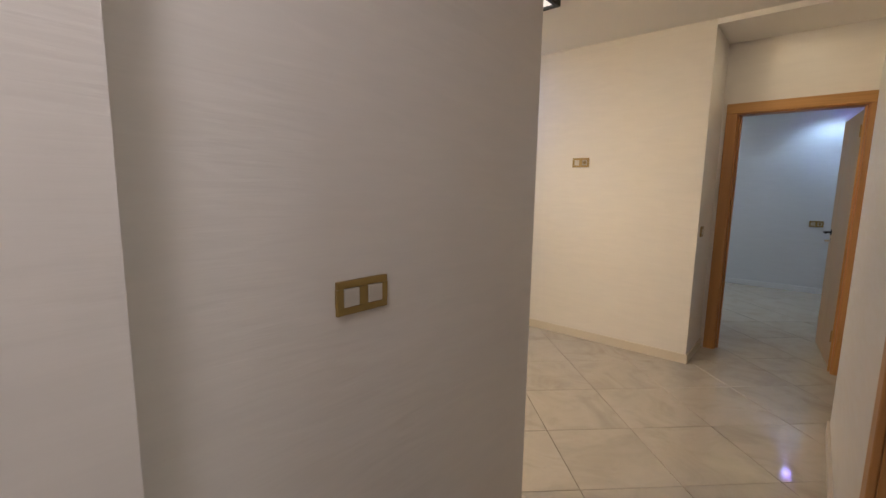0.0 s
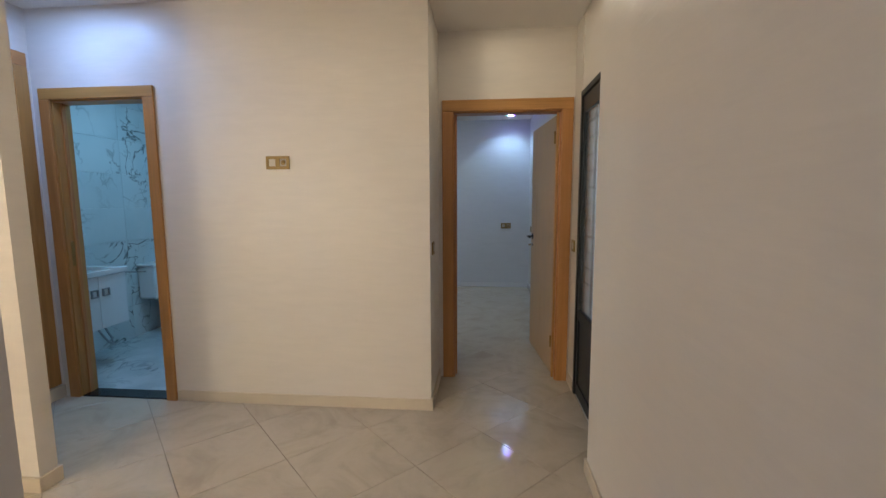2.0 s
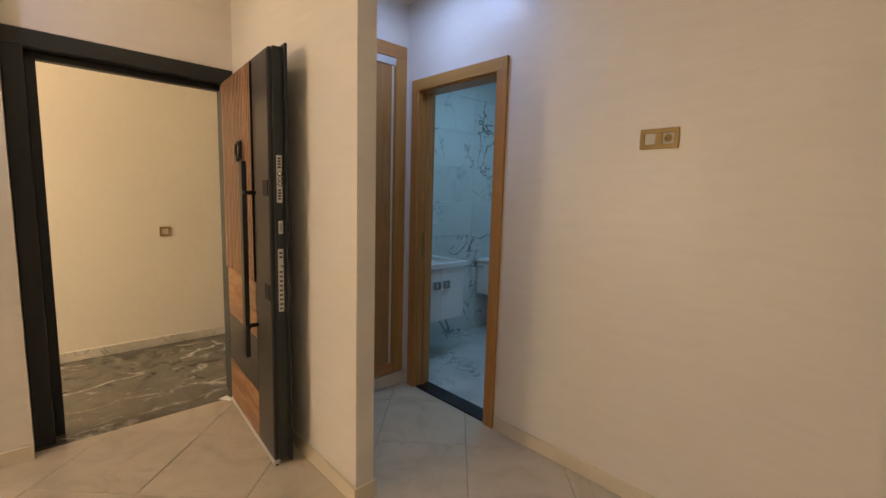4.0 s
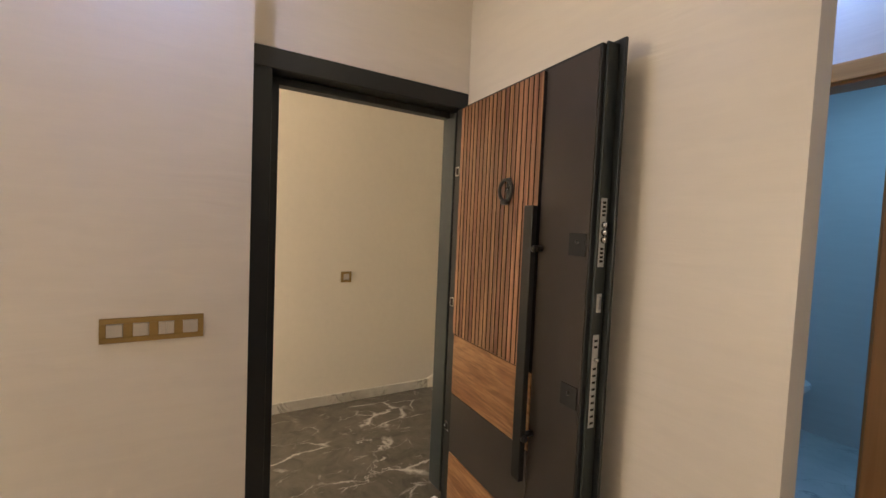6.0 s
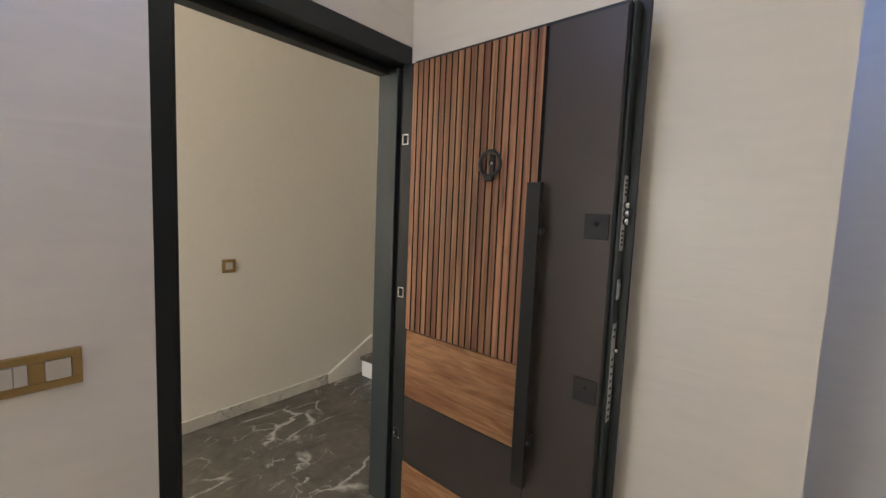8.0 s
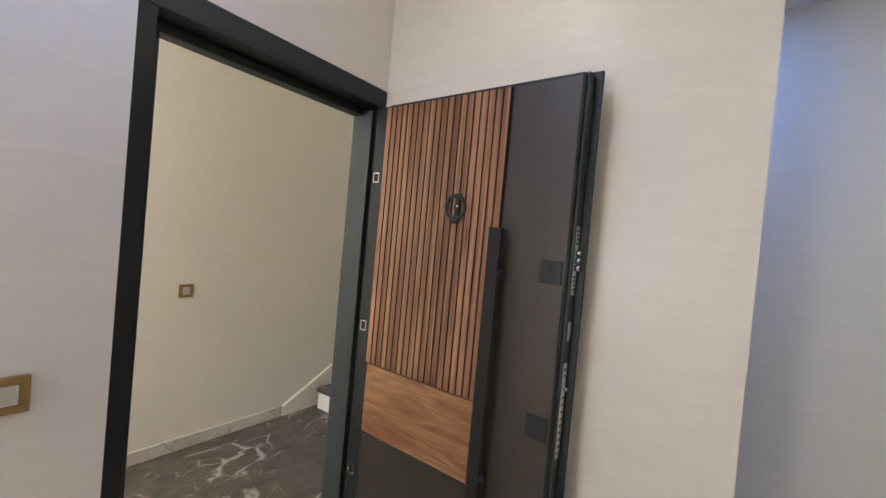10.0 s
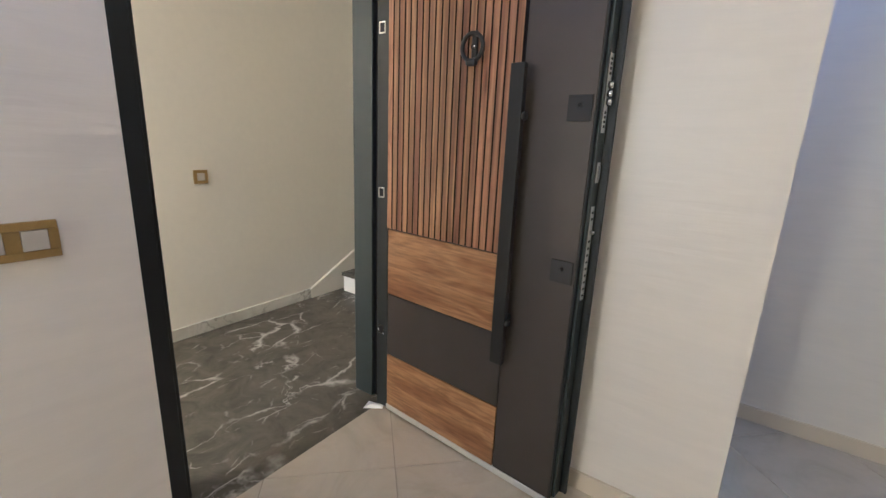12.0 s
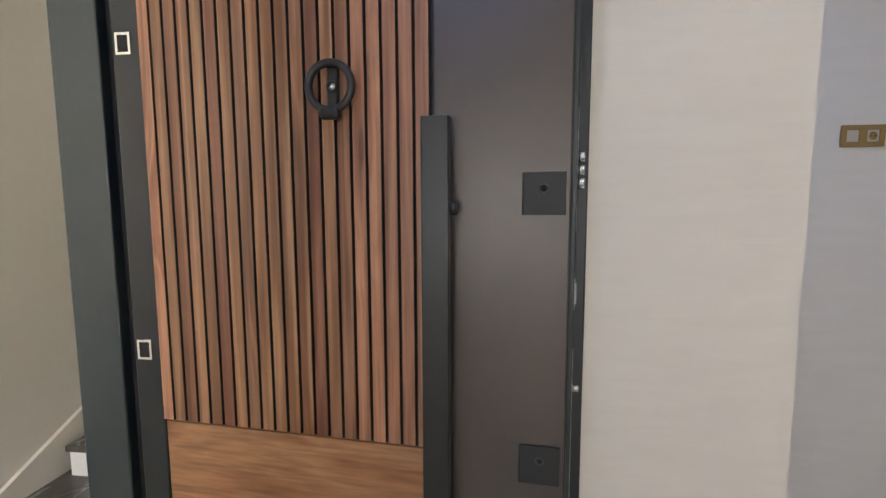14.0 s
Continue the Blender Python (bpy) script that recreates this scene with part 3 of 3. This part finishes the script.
part("bottom_seal", blocks((-0.004, L, -0.003, 0.03, 0.010, 0.036), bevel=0.003), SATIN, door, "satin aluminium bottom strip")
part("seal_brush", blocks((0.0, L - 0.004, 0.008, 0.020, 0.001, 0.010)), GROOVE, door, "dark brush below the strip")
pull = part("pull_handle", blocks((0.593, 0.640, -0.066, -0.044, 0.512, 1.492), bevel=0.002), HANDLE, door, "long black bar handle")
for z in (0.67, 1.342):
    part("bracket", tube(bmesh.new(), (0.617, 0.0, z), (0.617, -0.044, z), 0.011), HANDLE, pull, smooth=True)
    part("bracket_foot", tube(bmesh.new(), (0.642, -0.055, z), (0.652, -0.055, z), 0.012), HANDLE, pull, smooth=True)
knock = part("knocker", ring_bar((0.418, -0.028, 1.558), 0.0415, 0.0072), HANDLE, door, "black ring knocker", True)
bm = blocks((0.402, 0.434, -0.020, -0.006, 1.512, 1.610), bevel=0.006)
for v in bm.verts:
    v.co.x += (v.co.x - 0.418) * 0.35 * math.cos((v.co.z - 1.561) / 0.049 * math.pi)
part("knocker_plate", bm, HANDLE, knock)
part("viewer_rim", ring_bar((0.418, -0.021, 1.560), 0.0085, 0.002, seg=20), HANDLE, knock, smooth=True)
part("viewer", tube(bmesh.new(), (0.418, -0.0225, 1.560), (0.418, -0.02, 1.560), 0.0075), CHROME, knock, "small glass door viewer", True)
part("knocker_weight", blocks((0.398, 0.438, -0.040, -0.018, 1.500, 1.523), bevel=0.008), HANDLE, knock)
for z in (1.366, 0.875):
    plate = part("lock_plate", blocks((0.758, 0.831, -0.005, 0.0, z - 0.0365, z + 0.0365), bevel=0.0015), PLATE, door, "square graphite lock plate")
    part("cylinder_rim", ring_bar((0.795, -0.0055, z + 0.009), 0.0065, 0.0012, seg=20), PANEL, plate, smooth=True)
    part("cylinder", tube(bmesh.new(), (0.795, -0.0065, z + 0.009), (0.795, -0.005, z + 0.009), 0.006), BLACK, plate, smooth=True)
    part("keyhole", blocks((0.7937, 0.7963, -0.0072, -0.0065, z + 0.004, z + 0.014)), GROOVE, plate)
E0 = L + 0.013
for z0, z1, holes in ((1.300, 1.515, (1.318, 1.331, 1.344, 1.357, 1.462, 1.475, 1.488, 1.501)), (0.785, 1.085, tuple(0.800 + 0.022 * n for n in range(9)) + (1.046, 1.066))):
    lock = part("lock_strip", blocks((E0, E0 + 0.0012, 0.031, 0.056, z0, z1), bevel=0.0005), SATIN, door, "satin steel lock strip in the door edge")
    for z in holes:
        part("strip_slot", blocks((E0 + 0.0012, E0 + 0.0015, 0.037, 0.051, z - 0.0038, z + 0.0038)), GROOVE, lock)
    for z in (1.385, 1.408, 1.431) if z0 > 1.2 else (1.005,):
        bolt = part("bolt", tube(bmesh.new(), (E0 + 0.0012, 0.045, z), (E0 + 0.014, 0.045, z), 0.0088 if z0 > 1.2 else 0.006), CHROME, lock, "chrome lock bolt", True)
        if z0 > 1.2:
            part("bolt_collar", ring_bar((0, 0, 0), 0.0096, 0.0012, seg=20), GROOVE, bolt, smooth=True).matrix_local = pose(E0 + 0.004, 0.045, z, 0, 0, 90)
latch_plate = part("latch_plate", blocks((E0, E0 + 0.002, 0.036, 0.056, 1.156, 1.216), bevel=0.0008), SATIN, door, "satin latch plate")
part("latch", blocks((E0 + 0.002, E0 + 0.006, 0.040, 0.052, 1.166, 1.206), bevel=0.0015), RUBBER, latch_plate)


# glazed metal door in the passage
metal = thing("metal_door", "black steel door with rippled glass above a solid panel", "door", pose(0, 0, 0))
MX0, MX1, MY0, MY1 = 0.966, 1.012, -0.50, 0.348
part("frame_upright", blocks((0.955, 1.03, MY1 - 0.032, MY1, 0, 2.075), bevel=0.003), BLACK, metal)
part("frame_upright", blocks((0.955, 1.03, MY0 - 0.018, MY0 + 0.014, 0, 2.075), bevel=0.003), BLACK, metal)
part("frame_head", blocks((0.955, 1.03, MY0 + 0.014, MY1 - 0.032, 2.04, 2.075), bevel=0.003), BLACK, metal)
for y0, y1 in ((MY1 - 0.064, MY1 - 0.034), (MY0 + 0.016, MY0 + 0.065)):
    part("stile", blocks((MX0, MX1, y0, y1, 0.012, 2.036), bevel=0.004), BLACK, metal)
for z0, z1 in ((0.012, 0.09), (0.545, 0.62), (1.93, 2.036)):
    part("rail", blocks((MX0, MX1, MY0 + 0.065, MY1 - 0.064, z0, z1), bevel=0.004), BLACK, metal)
part("lower_panel", blocks((0.978, 0.998, MY0 + 0.065, MY1 - 0.064, 0.09, 0.545), bevel=0.002), BLACK, metal, "flat black steel panel")
pane = part("pane", blocks((0.978, 0.984, MY0 + 0.065, MY1 - 0.064, 0.62, 1.93)), RIPPLE, metal, "horizontally rippled frosted glass")
pane.visible_shadow = False
GY0, GY1 = MY0 + 0.065, MY1 - 0.064
for f in (0.09, 0.23, 0.53, 0.67, 0.95):
    part("grille_upright", blocks((0.986, 0.996, GY0 + (GY1 - GY0) * f - 0.006, GY0 + (GY1 - GY0) * f + 0.006, 0.62, 1.93)), BLACK, metal)
for i in range(12):
    z = 0.72 + i * 0.1035
    part("grille_bar", blocks((0.987, 0.995, GY0, GY1, z - 0.004, z + 0.004)), BLACK, metal)


# windows
def window(name, label, m, w, z0, z1, glassy, f=0.05, g=0.045):
    """A dark aluminium window in its own plane, its room at -y, from x 0 to w."""
    ob = thing(name, label, "window", m, "structure")
    part("window_frame", blocks((0, f, -0.012, 0.06, z0, z1), (w - f, w, -0.012, 0.06, z0, z1), (f, w - f, -0.012, 0.06, z0, z0 + f), (f, w - f, -0.012, 0.06, z1 - f, z1), bevel=0.003), BLACK, ob)
    part("sash", blocks((f, f + g, 0.008, 0.045, z0 + f, z1 - f), (w - f - g, w - f, 0.008, 0.045, z0 + f, z1 - f), (f + g, w - f - g, 0.008, 0.045, z0 + f, z0 + f + 0.04), (f + g, w - f - g, 0.008, 0.045, z1 - f - 0.04, z1 - f), bevel=0.003), BLACK, ob)
    p = part("pane", blocks((f + g, w - f - g, 0.022, 0.028, z0 + f + 0.04, z1 - f - 0.04)), glassy, ob)
    p.visible_shadow = False
    return ob


win = window("window_1", "barred side room window in a dark aluminium frame", pose(2.068, SY, 0), 1.0, 0.885, 2.07, CLEAR, 0.04, 0.028)
part("shutter_box", blocks((0.04, 0.96, 0.062, 0.118, 1.87, 2.069), bevel=0.004), BLACK, win, "black roller shutter box")
for i in range(10):
    z = 0.945 + i * 0.1005
    part("grille_bar", blocks((0.0, 1.0, 0.075, 0.087, z - 0.006, z + 0.006)), BLACK, win)
for i in range(5):
    x = 0.20 + i * 0.17
    part("grille_upright", blocks((x - 0.008, x + 0.008, 0.087, 0.101, 0.885, 1.99)), BLACK, win)
bwin = window("window_2", "dark framed bedroom window with a closed grey shutter", pose(1.02, 3.42, 0, 0, 0, -90), 1.17, 0.84, 2.10, CLEAR)
for i in range(22):
    z = 0.93 + i * 0.05
    part("shutter_slat", blocks((0.05, 1.12, 0.062, 0.075, z, z + 0.047), bevel=0.003), SLATE, bwin)

# brick dado on the courtyard wall
dado = solid("courtyard_dado", blocks((4.727, 4.75, 1.2, 4.6, -0.05, 0.95)), GROUT, "mortar bed of the red brick dado", "wall", "structure")
brick_mesh = mesh_of("brick", blocks((-0.016, 0.0, 0, 0.30, 0, 0.142), bevel=0.004), BRICK)
for r in range(6):
    for c in range(10):
        b = new("brick", brick_mesh)
        b.parent = dado
        b.location = (4.727, 1.22 + c * 0.32 + (0.16 if r % 2 else 0), -0.04 + r * 0.162)


# ---- switches and sockets ----
def plate(name, label, m, kinds, group="brass wall plates"):
    """A brass wall plate facing -y, centred at its origin; kinds: rocker, split, blank or socket for each gang."""
    n = len(kinds)
    g = 0.0715
    w = 0.081 + g * (n - 1)
    ob = thing(name, label, "socket" if "socket" in kinds else "light switch", m, "", group)
    hw, hh, a = w / 2, 0.041, 0.0225
    bm = bmesh.new()
    xs = [-hw]
    for i in range(n):
        c = (i - (n - 1) / 2) * g
        xs += [c - a, c + a]
    xs.append(hw)
    for i in range(0, len(xs), 2):
        box(bm, xs[i], xs[i + 1], -0.010, 0.0, -a, a)
    box(bm, -hw, hw, -0.010, 0.0, a, hh, 0.002)
    box(bm, -hw, hw, -0.010, 0.0, -hh, -a, 0.002)
    part("frame_plate", bm, GOLD, ob, "brass-coloured frame plate")
    for i, k in enumerate(kinds):
        c = (i - (n - 1) / 2) * g
        if k == "split":
            for s in (-1, 1):
                part("rocker", blocks((c + s * 0.0111 - 0.0106, c + s * 0.0111 + 0.0106, -0.012, -0.001, -0.0215, 0.0215), bevel=0.0012), ROCKER, ob)
        elif k == "socket":
            s = part("insert", blocks((c - 0.0215, c + 0.0215, -0.006, -0.001, -0.0215, 0.0215), bevel=0.001), ROCKER, ob)
            part("socket_ring", ring_bar((c, -0.0065, 0), 0.018, 0.0025, seg=24), ROCKER, s, smooth=True)
            part("socket_well", tube(bmesh.new(), (c, -0.0064, 0), (c, -0.0058, 0), 0.0155), GOLD, s, smooth=True)
            for dx in (-0.007, 0.007):
                part("pin_hole", tube(bmesh.new(), (c + dx, -0.0068, 0), (c + dx, -0.0063, 0), 0.0028, seg=10), GROOVE, s)
        else:
            part("rocker", blocks((c - 0.0215, c + 0.0215, -0.0125 if k == "rocker" else -0.008, -0.001, -0.0215, 0.0215), bevel=0.0015), ROCKER, ob)
    return ob


plate("wall_socket_plate", "brass double plate with blank and socket on the hall wall", pose(-0.983, 0, 1.610), ("blank", "socket"))
plate("double_switch", "brass double light switch on the wall stub", pose(-0.16, -3.129, 1.097, 0, 0, 90), ("rocker", "rocker"))
plate("four_gang_switch", "brass four-gang light switch beside the entrance door", pose(-3.10, -2.262, 1.018, 0, 0, 90), ("rocker", "rocker", "split", "rocker"))
plate("passage_switch", "single brass light switch in the passage", pose(-0.018, 0.13, 1.055, 0, 0, 90), ("rocker",))
plate("metal_door_switch", "single brass light switch beside the metal door", pose(0.96, 0.455, 1.04, 0, 0, -90), ("rocker",))
plate("landing_switch", "single brass light switch on the landing wall", pose(LX, -1.09, 0.988, 0, 0, 90), ("rocker",))
plate("bedroom_socket", "brass double socket on the bedroom wall", pose(0.67, BY, 0.962), ("blank", "socket"))
plate("bedroom_side_socket", "single brass socket beside the bedroom window", pose(1.02, 3.72, 0.93, 0, 0, -90), ("socket",))

# ---- lamps ----
hl = thing("ceiling_light", "square black-framed ceiling light with a pale diffuser", "ceiling light", pose(-1.15, -1.40, H))
part("frame", blocks((-0.40, 0.40, -0.40, -0.37, -0.05, 0.0), (-0.40, 0.40, 0.37, 0.40, -0.05, 0.0), (-0.40, -0.37, -0.37, 0.37, -0.05, 0.0), (0.37, 0.40, -0.37, 0.37, -0.05, 0.0), bevel=0.003), HANDLE, hl, "black metal frame")
part("diffuser", blocks((-0.37, 0.37, -0.37, 0.37, -0.035, -0.004)), DIFFUSER, hl, "warm white diffuser")
sp = thing("bedroom_spotlight", "coloured recessed spotlight in the bedroom ceiling", "spotlight", pose(0.70, 3.70, BH))
part("bezel", ring_bar((0, 0, 0), 0.045, 0.008), WHITE, sp, "white bezel", True).rotation_euler = (radians(90), 0, 0)
part("lens", tube(bmesh.new(), (0, 0, -0.006), (0, 0, -0.001), 0.036), LED_BLUE, sp, "bright blue-white lens")
part("violet_rim", ring_bar((0, 0, 0), 0.058, 0.006, -80, 80), LED_VIOLET, sp, "violet glowing rim", True).rotation_euler = (radians(90), 0, 0)
part("green_rim", ring_bar((0, 0, 0), 0.058, 0.006, 110, 250), LED_GREEN, sp, "green glowing rim", True).rotation_euler = (radians(90), 0, 0)
solid("led_strip", blocks((-2.8, 0.585, 3.418, 3.430, 2.566, 2.600), (0.588, 0.600, 0.8, 3.40, 2.566, 2.600)), LED_WARM, "warm LED strip along the edge of the ceiling tray", "led strip")

# ---- bathroom things ----
van = thing("vanity_unit", "white wall-hung vanity with square metal pulls", "vanity", pose(XL, 0, 0))
part("body", blocks((0.012, 0.44, 0.18, 0.715, 0.345, 0.775), bevel=0.003), WHITE, van)
for y0, y1 in ((0.183, 0.447), (0.45, 0.712)):
    dd = part("door", blocks((0.441, 0.459, y0, y1, 0.348, 0.772), bevel=0.002), WHITE, van)
    yc = y1 - 0.045 if y0 < 0.3 else y0 + 0.055
    part("pull", blocks((0.459, 0.474, yc - 0.032, yc - 0.022, 0.610, 0.674), (0.459, 0.474, yc + 0.022, yc + 0.032, 0.610, 0.674), (0.459, 0.474, yc - 0.022, yc + 0.022, 0.664, 0.674), (0.459, 0.474, yc - 0.022, yc + 0.022, 0.610, 0.620), bevel=0.002), RUBBER, dd, "square metal pull")
basin = thing("washbasin", "white ceramic washbasin on the vanity", "washbasin", pose(XL, 0, 0.776))
part("rim", blocks((0.012, 0.10, 0.165, 0.73, 0, 0.045), (0.43, 0.475, 0.165, 0.73, 0, 0.045), (0.10, 0.43, 0.165, 0.215, 0, 0.045), (0.10, 0.43, 0.68, 0.73, 0, 0.045), bevel=0.006), WHITE, basin)
part("bowl", blocks((0.10, 0.43, 0.215, 0.68, 0.0, 0.012)), WHITE, basin)
tap = thing("tap", "chrome single-lever basin tap", "tap", pose(XL + 0.065, 0.50, 0.821))
part("stem", tube(bmesh.new(), (0, 0, 0), (0, 0, 0.10), 0.018), CHROME, tap, smooth=True)
part("spout", sweep([(0, 0, 0.075), (0.07, 0, 0.085), (0.12, 0, 0.065)], 0.011), CHROME, tap, smooth=True)
part("lever", sweep([(0, 0, 0.10), (0.03, 0, 0.125), (0.085, 0, 0.13)], 0.007), CHROME, tap, smooth=True)
hose = solid("waste_hose", sweep([(XL + 0.16, 0.66, 0.345), (XL + 0.17, 0.72, 0.22), (XL + 0.18, 0.78, 0.12), (XL + 0.17, 0.84, 0.085), (XL + 0.12, 0.88, 0.12), (XL + 0.06, 0.88, 0.22), (XL + 0.013, 0.87, 0.30)], 0.009), RUBBER, "grey waste hose looped below the vanity", "hose", "", True)
solid("supply_hose", sweep([(XL + 0.013, 0.78, 0.73), (XL + 0.12, 0.86, 0.715), (XL + 0.14, 1.1, 0.70), (XL + 0.11, 1.36, 0.66)], 0.007), RUBBER, "thin braided supply hose to the cistern", "hose", "", True)
toi = thing("toilet", "white ceramic toilet with close-coupled cistern", "toilet", pose(XL + 0.012, 1.54, 0, 0, 0, 90))
part("cistern", blocks((-0.19, 0.19, -0.19, -0.002, 0.37, 0.71), bevel=0.025), WHITE, toi, smooth=False)
part("cistern_lid", blocks((-0.2, 0.2, -0.2, -0.002, 0.711, 0.738), bevel=0.012), WHITE, toi)
part("button", tube(bmesh.new(), (0, -0.1, 0.738), (0, -0.1, 0.744), 0.025), CHROME, toi, smooth=True)
bm = bmesh.new()
loops = []
for z, rx, ry, cy in ((0.006, 0.11, 0.20, -0.30), (0.10, 0.10, 0.19, -0.30), (0.22, 0.13, 0.21, -0.34), (0.34, 0.18, 0.25, -0.40), (0.39, 0.19, 0.26, -0.42)):
    loops.append([bm.verts.new((rx * math.cos(a), cy + ry * math.sin(a), z)) for a in (2 * math.pi * j / 24 for j in range(24))])
for p, q in zip(loops, loops[1:]):
    for j in range(24):
        bm.faces.new((p[j], p[(j + 1) % 24], q[(j + 1) % 24], q[j]))
bm.faces.new(loops[-1])
bm.faces.new(loops[0][::-1])
part("bowl", bm, WHITE, toi, smooth=True)
bm = bmesh.new()
bmesh.ops.create_cone(bm, cap_ends=True, segments=28, radius1=0.2, radius2=0.195, depth=0.025, matrix=Matrix.LocRotScale((0, -0.42, 0.405), None, (0.97, 1.33, 1)))
part("seat_lid", bm, WHITE, toi)
part("sticker", blocks((0.0, 0.07, -0.1915, -0.19, 0.53, 0.56)), material("blue_label", (0.03, 0.10, 0.42), 0.5), toi, "small blue product sticker")
mir = thing("mirror_cabinet", "slim wall mirror above the washbasin", "mirror", pose(XL + 0.012, 0, 0))
part("backing", blocks((0.0, 0.022, 0.20, 0.70, 1.12, 1.92), bevel=0.002), RUBBER, mir)
part("mirror_glass", blocks((0.0222, 0.0262, 0.206, 0.694, 1.126, 1.914)), MIRROR, mir)
part("shelf", blocks((0.0, 0.11, 0.20, 0.72, 1.085, 1.097), bevel=0.002), WHITE, mir, "narrow white shelf")

# ---- landing things ----
stairs = thing("stairs", "stairs with pale risers and dark marble treads", "stairs", pose(0, 0, 0), "structure")
for i in range(8):
    y = -0.04 + i * 0.28
    part("riser", blocks((LX + 0.075, -3.505, y, y + 0.05, i * 0.165 - 0.001, i * 0.165 + 0.135)), RENDERED, stairs)
    part("tread", blocks((LX + 0.070, -3.505, y - 0.02, y + 0.30, i * 0.165 + 0.135, i * 0.165 + 0.165), bevel=0.004), MARBLE_D, stairs)
sk = solid("baseboard_landing", blocks((LX, LX + 0.014, -5.0, -0.33, 0.0, 0.074)), SKIRT_M, "pale marble skirting along the landing wall", "baseboard", "structure")
bm = bmesh.new()
vs = [bm.verts.new((x, y, z)) for x in (LX, LX + 0.022) for y, z in ((-0.33, 0.0), (-0.33, 0.074), (1.8, 1.135), (1.8, 0.9), (0.1, 0.0))]
bm.faces.new(vs[:5])
bm.faces.new(vs[5:][::-1])
for i in range(5):
    j = (i + 1) % 5
    bm.faces.new((vs[i], vs[j], vs[5 + j], vs[5 + i]))
solid("baseboard_stairs", bm, PLAIN, "pale sloping skirting beside the stairs", "baseboard", "structure")
bm = bmesh.new()
chip = [bm.verts.new(v) for v in ((-3.19, -1.10, 0.0), (-3.115, -1.045, 0.0), (-3.13, -1.02, 0.0), (-3.21, -1.04, 0.0), (-3.17, -1.07, 0.014), (-3.135, -1.045, 0.012))]
for f in ((0, 1, 4), (1, 5, 4), (1, 2, 5), (2, 3, 5), (3, 4, 5), (3, 0, 4), (3, 2, 1, 0)):
    bm.faces.new([chip[i] for i in f])
solid("plaster_chip", bm, RENDERED, "white crumb of plaster at the foot of the entrance frame", "rubble")

# ---- floor and wall tiles ----
HD = 0.348
floor = bpy.data.objects["floor"]
bm = bmesh.new()
e = HD - 0.0022
for z, k in ((-0.006, 1.0), (-0.0012, 1.0), (0.0, 0.994)):
    for a in range(4):
        bm.verts.new((e * k * math.cos(a * math.pi / 2), e * k * math.sin(a * math.pi / 2), z))
bm.verts.ensure_lookup_table()
for lay in (0, 4):
    for a in range(4):
        b = (a + 1) % 4
        bm.faces.new([bm.verts[i] for i in (lay + a, lay + b, lay + 4 + b, lay + 4 + a)])
bm.faces.new([bm.verts[i] for i in (8, 9, 10, 11)])
tile_mesh = mesh_of("tile", bm, TILE)
ZONES = ((-3.16, 0.966, -4.6, 0.55), (-3.1, -0.31, -5.5, -4.6), (0.03, 0.93, 0.55, 0.67), (-2.9, 1.02, 0.67, 4.06), (0.966, 3.4, -4.6, -0.72))


def clipped(cx, cy):
    """The tile cut to each zone that it crosses; None where it lies wholly inside one."""
    out = []
    for x0, x1, y0, y1 in ZONES:
        if cx - HD >= x0 and cx + HD <= x1 and cy - HD >= y0 and cy + HD <= y1:
            return None
        poly = [Vector((cx + e, cy)), Vector((cx, cy + e)), Vector((cx - e, cy)), Vector((cx, cy - e))]
        for axis, lim, s in ((0, x0, 1), (0, x1, -1), (1, y0, 1), (1, y1, -1)):
            cut = []
            for p, q in zip(poly, poly[1:] + poly[:1]):
                a, b = s * (p[axis] - lim), s * (q[axis] - lim)
                if a >= 0:
                    cut.append(p)
                if a * b < 0:
                    cut.append(p + (q - p) * (a / (a - b)))
            poly = cut
            if not poly:
                break
        if len(poly) > 2:
            out.append(poly)
    return out


for i in range(-14, 12):
    for j in range(-16, 14):
        if (i + j) % 2:
            continue
        cx, cy = 0.318 + HD + i * HD, -0.25 + j * HD
        polys = clipped(cx, cy)
        if polys is None:
            ob = new("tile", tile_mesh)
            ob.parent, ob.location = floor, (cx, cy, 0)
        else:
            for poly in polys:
                bm = bmesh.new()
                top = [bm.verts.new((p.x, p.y, 0.0)) for p in poly]
                low = [bm.verts.new((p.x, p.y, -0.006)) for p in poly]
                bm.faces.new(top)
                for n in range(len(poly)):
                    k = (n + 1) % len(poly)
                    bm.faces.new((low[n], low[k], top[k], top[n]))
                part("tile", bm, TILE, floor)

for wname, flat in (("bathroom_wall_north", True), ("bathroom_wall_west", False)):
    w = bpy.data.objects[wname]
    tm = mesh_of("wall_tile", blocks((0.001, 0.599, -0.009, -0.001, 0.001, 0.299), bevel=0.0008), MARBLE_W)
    for r in range(8):
        for c in range(4 if flat else 3):
            ob = new("wall_tile", tm)
            ob.parent = w
            if flat:
                ob.location = (XL + 0.002 + c * 0.598, YB, r * 0.3265)
                ob.scale = (0.996, 1, 1.088)
            else:
                ob.rotation_euler = (0, 0, radians(90))
                ob.location = (XL, 0.125 + c * 0.572, r * 0.3265)
                ob.scale = (0.953, 1, 1.088)
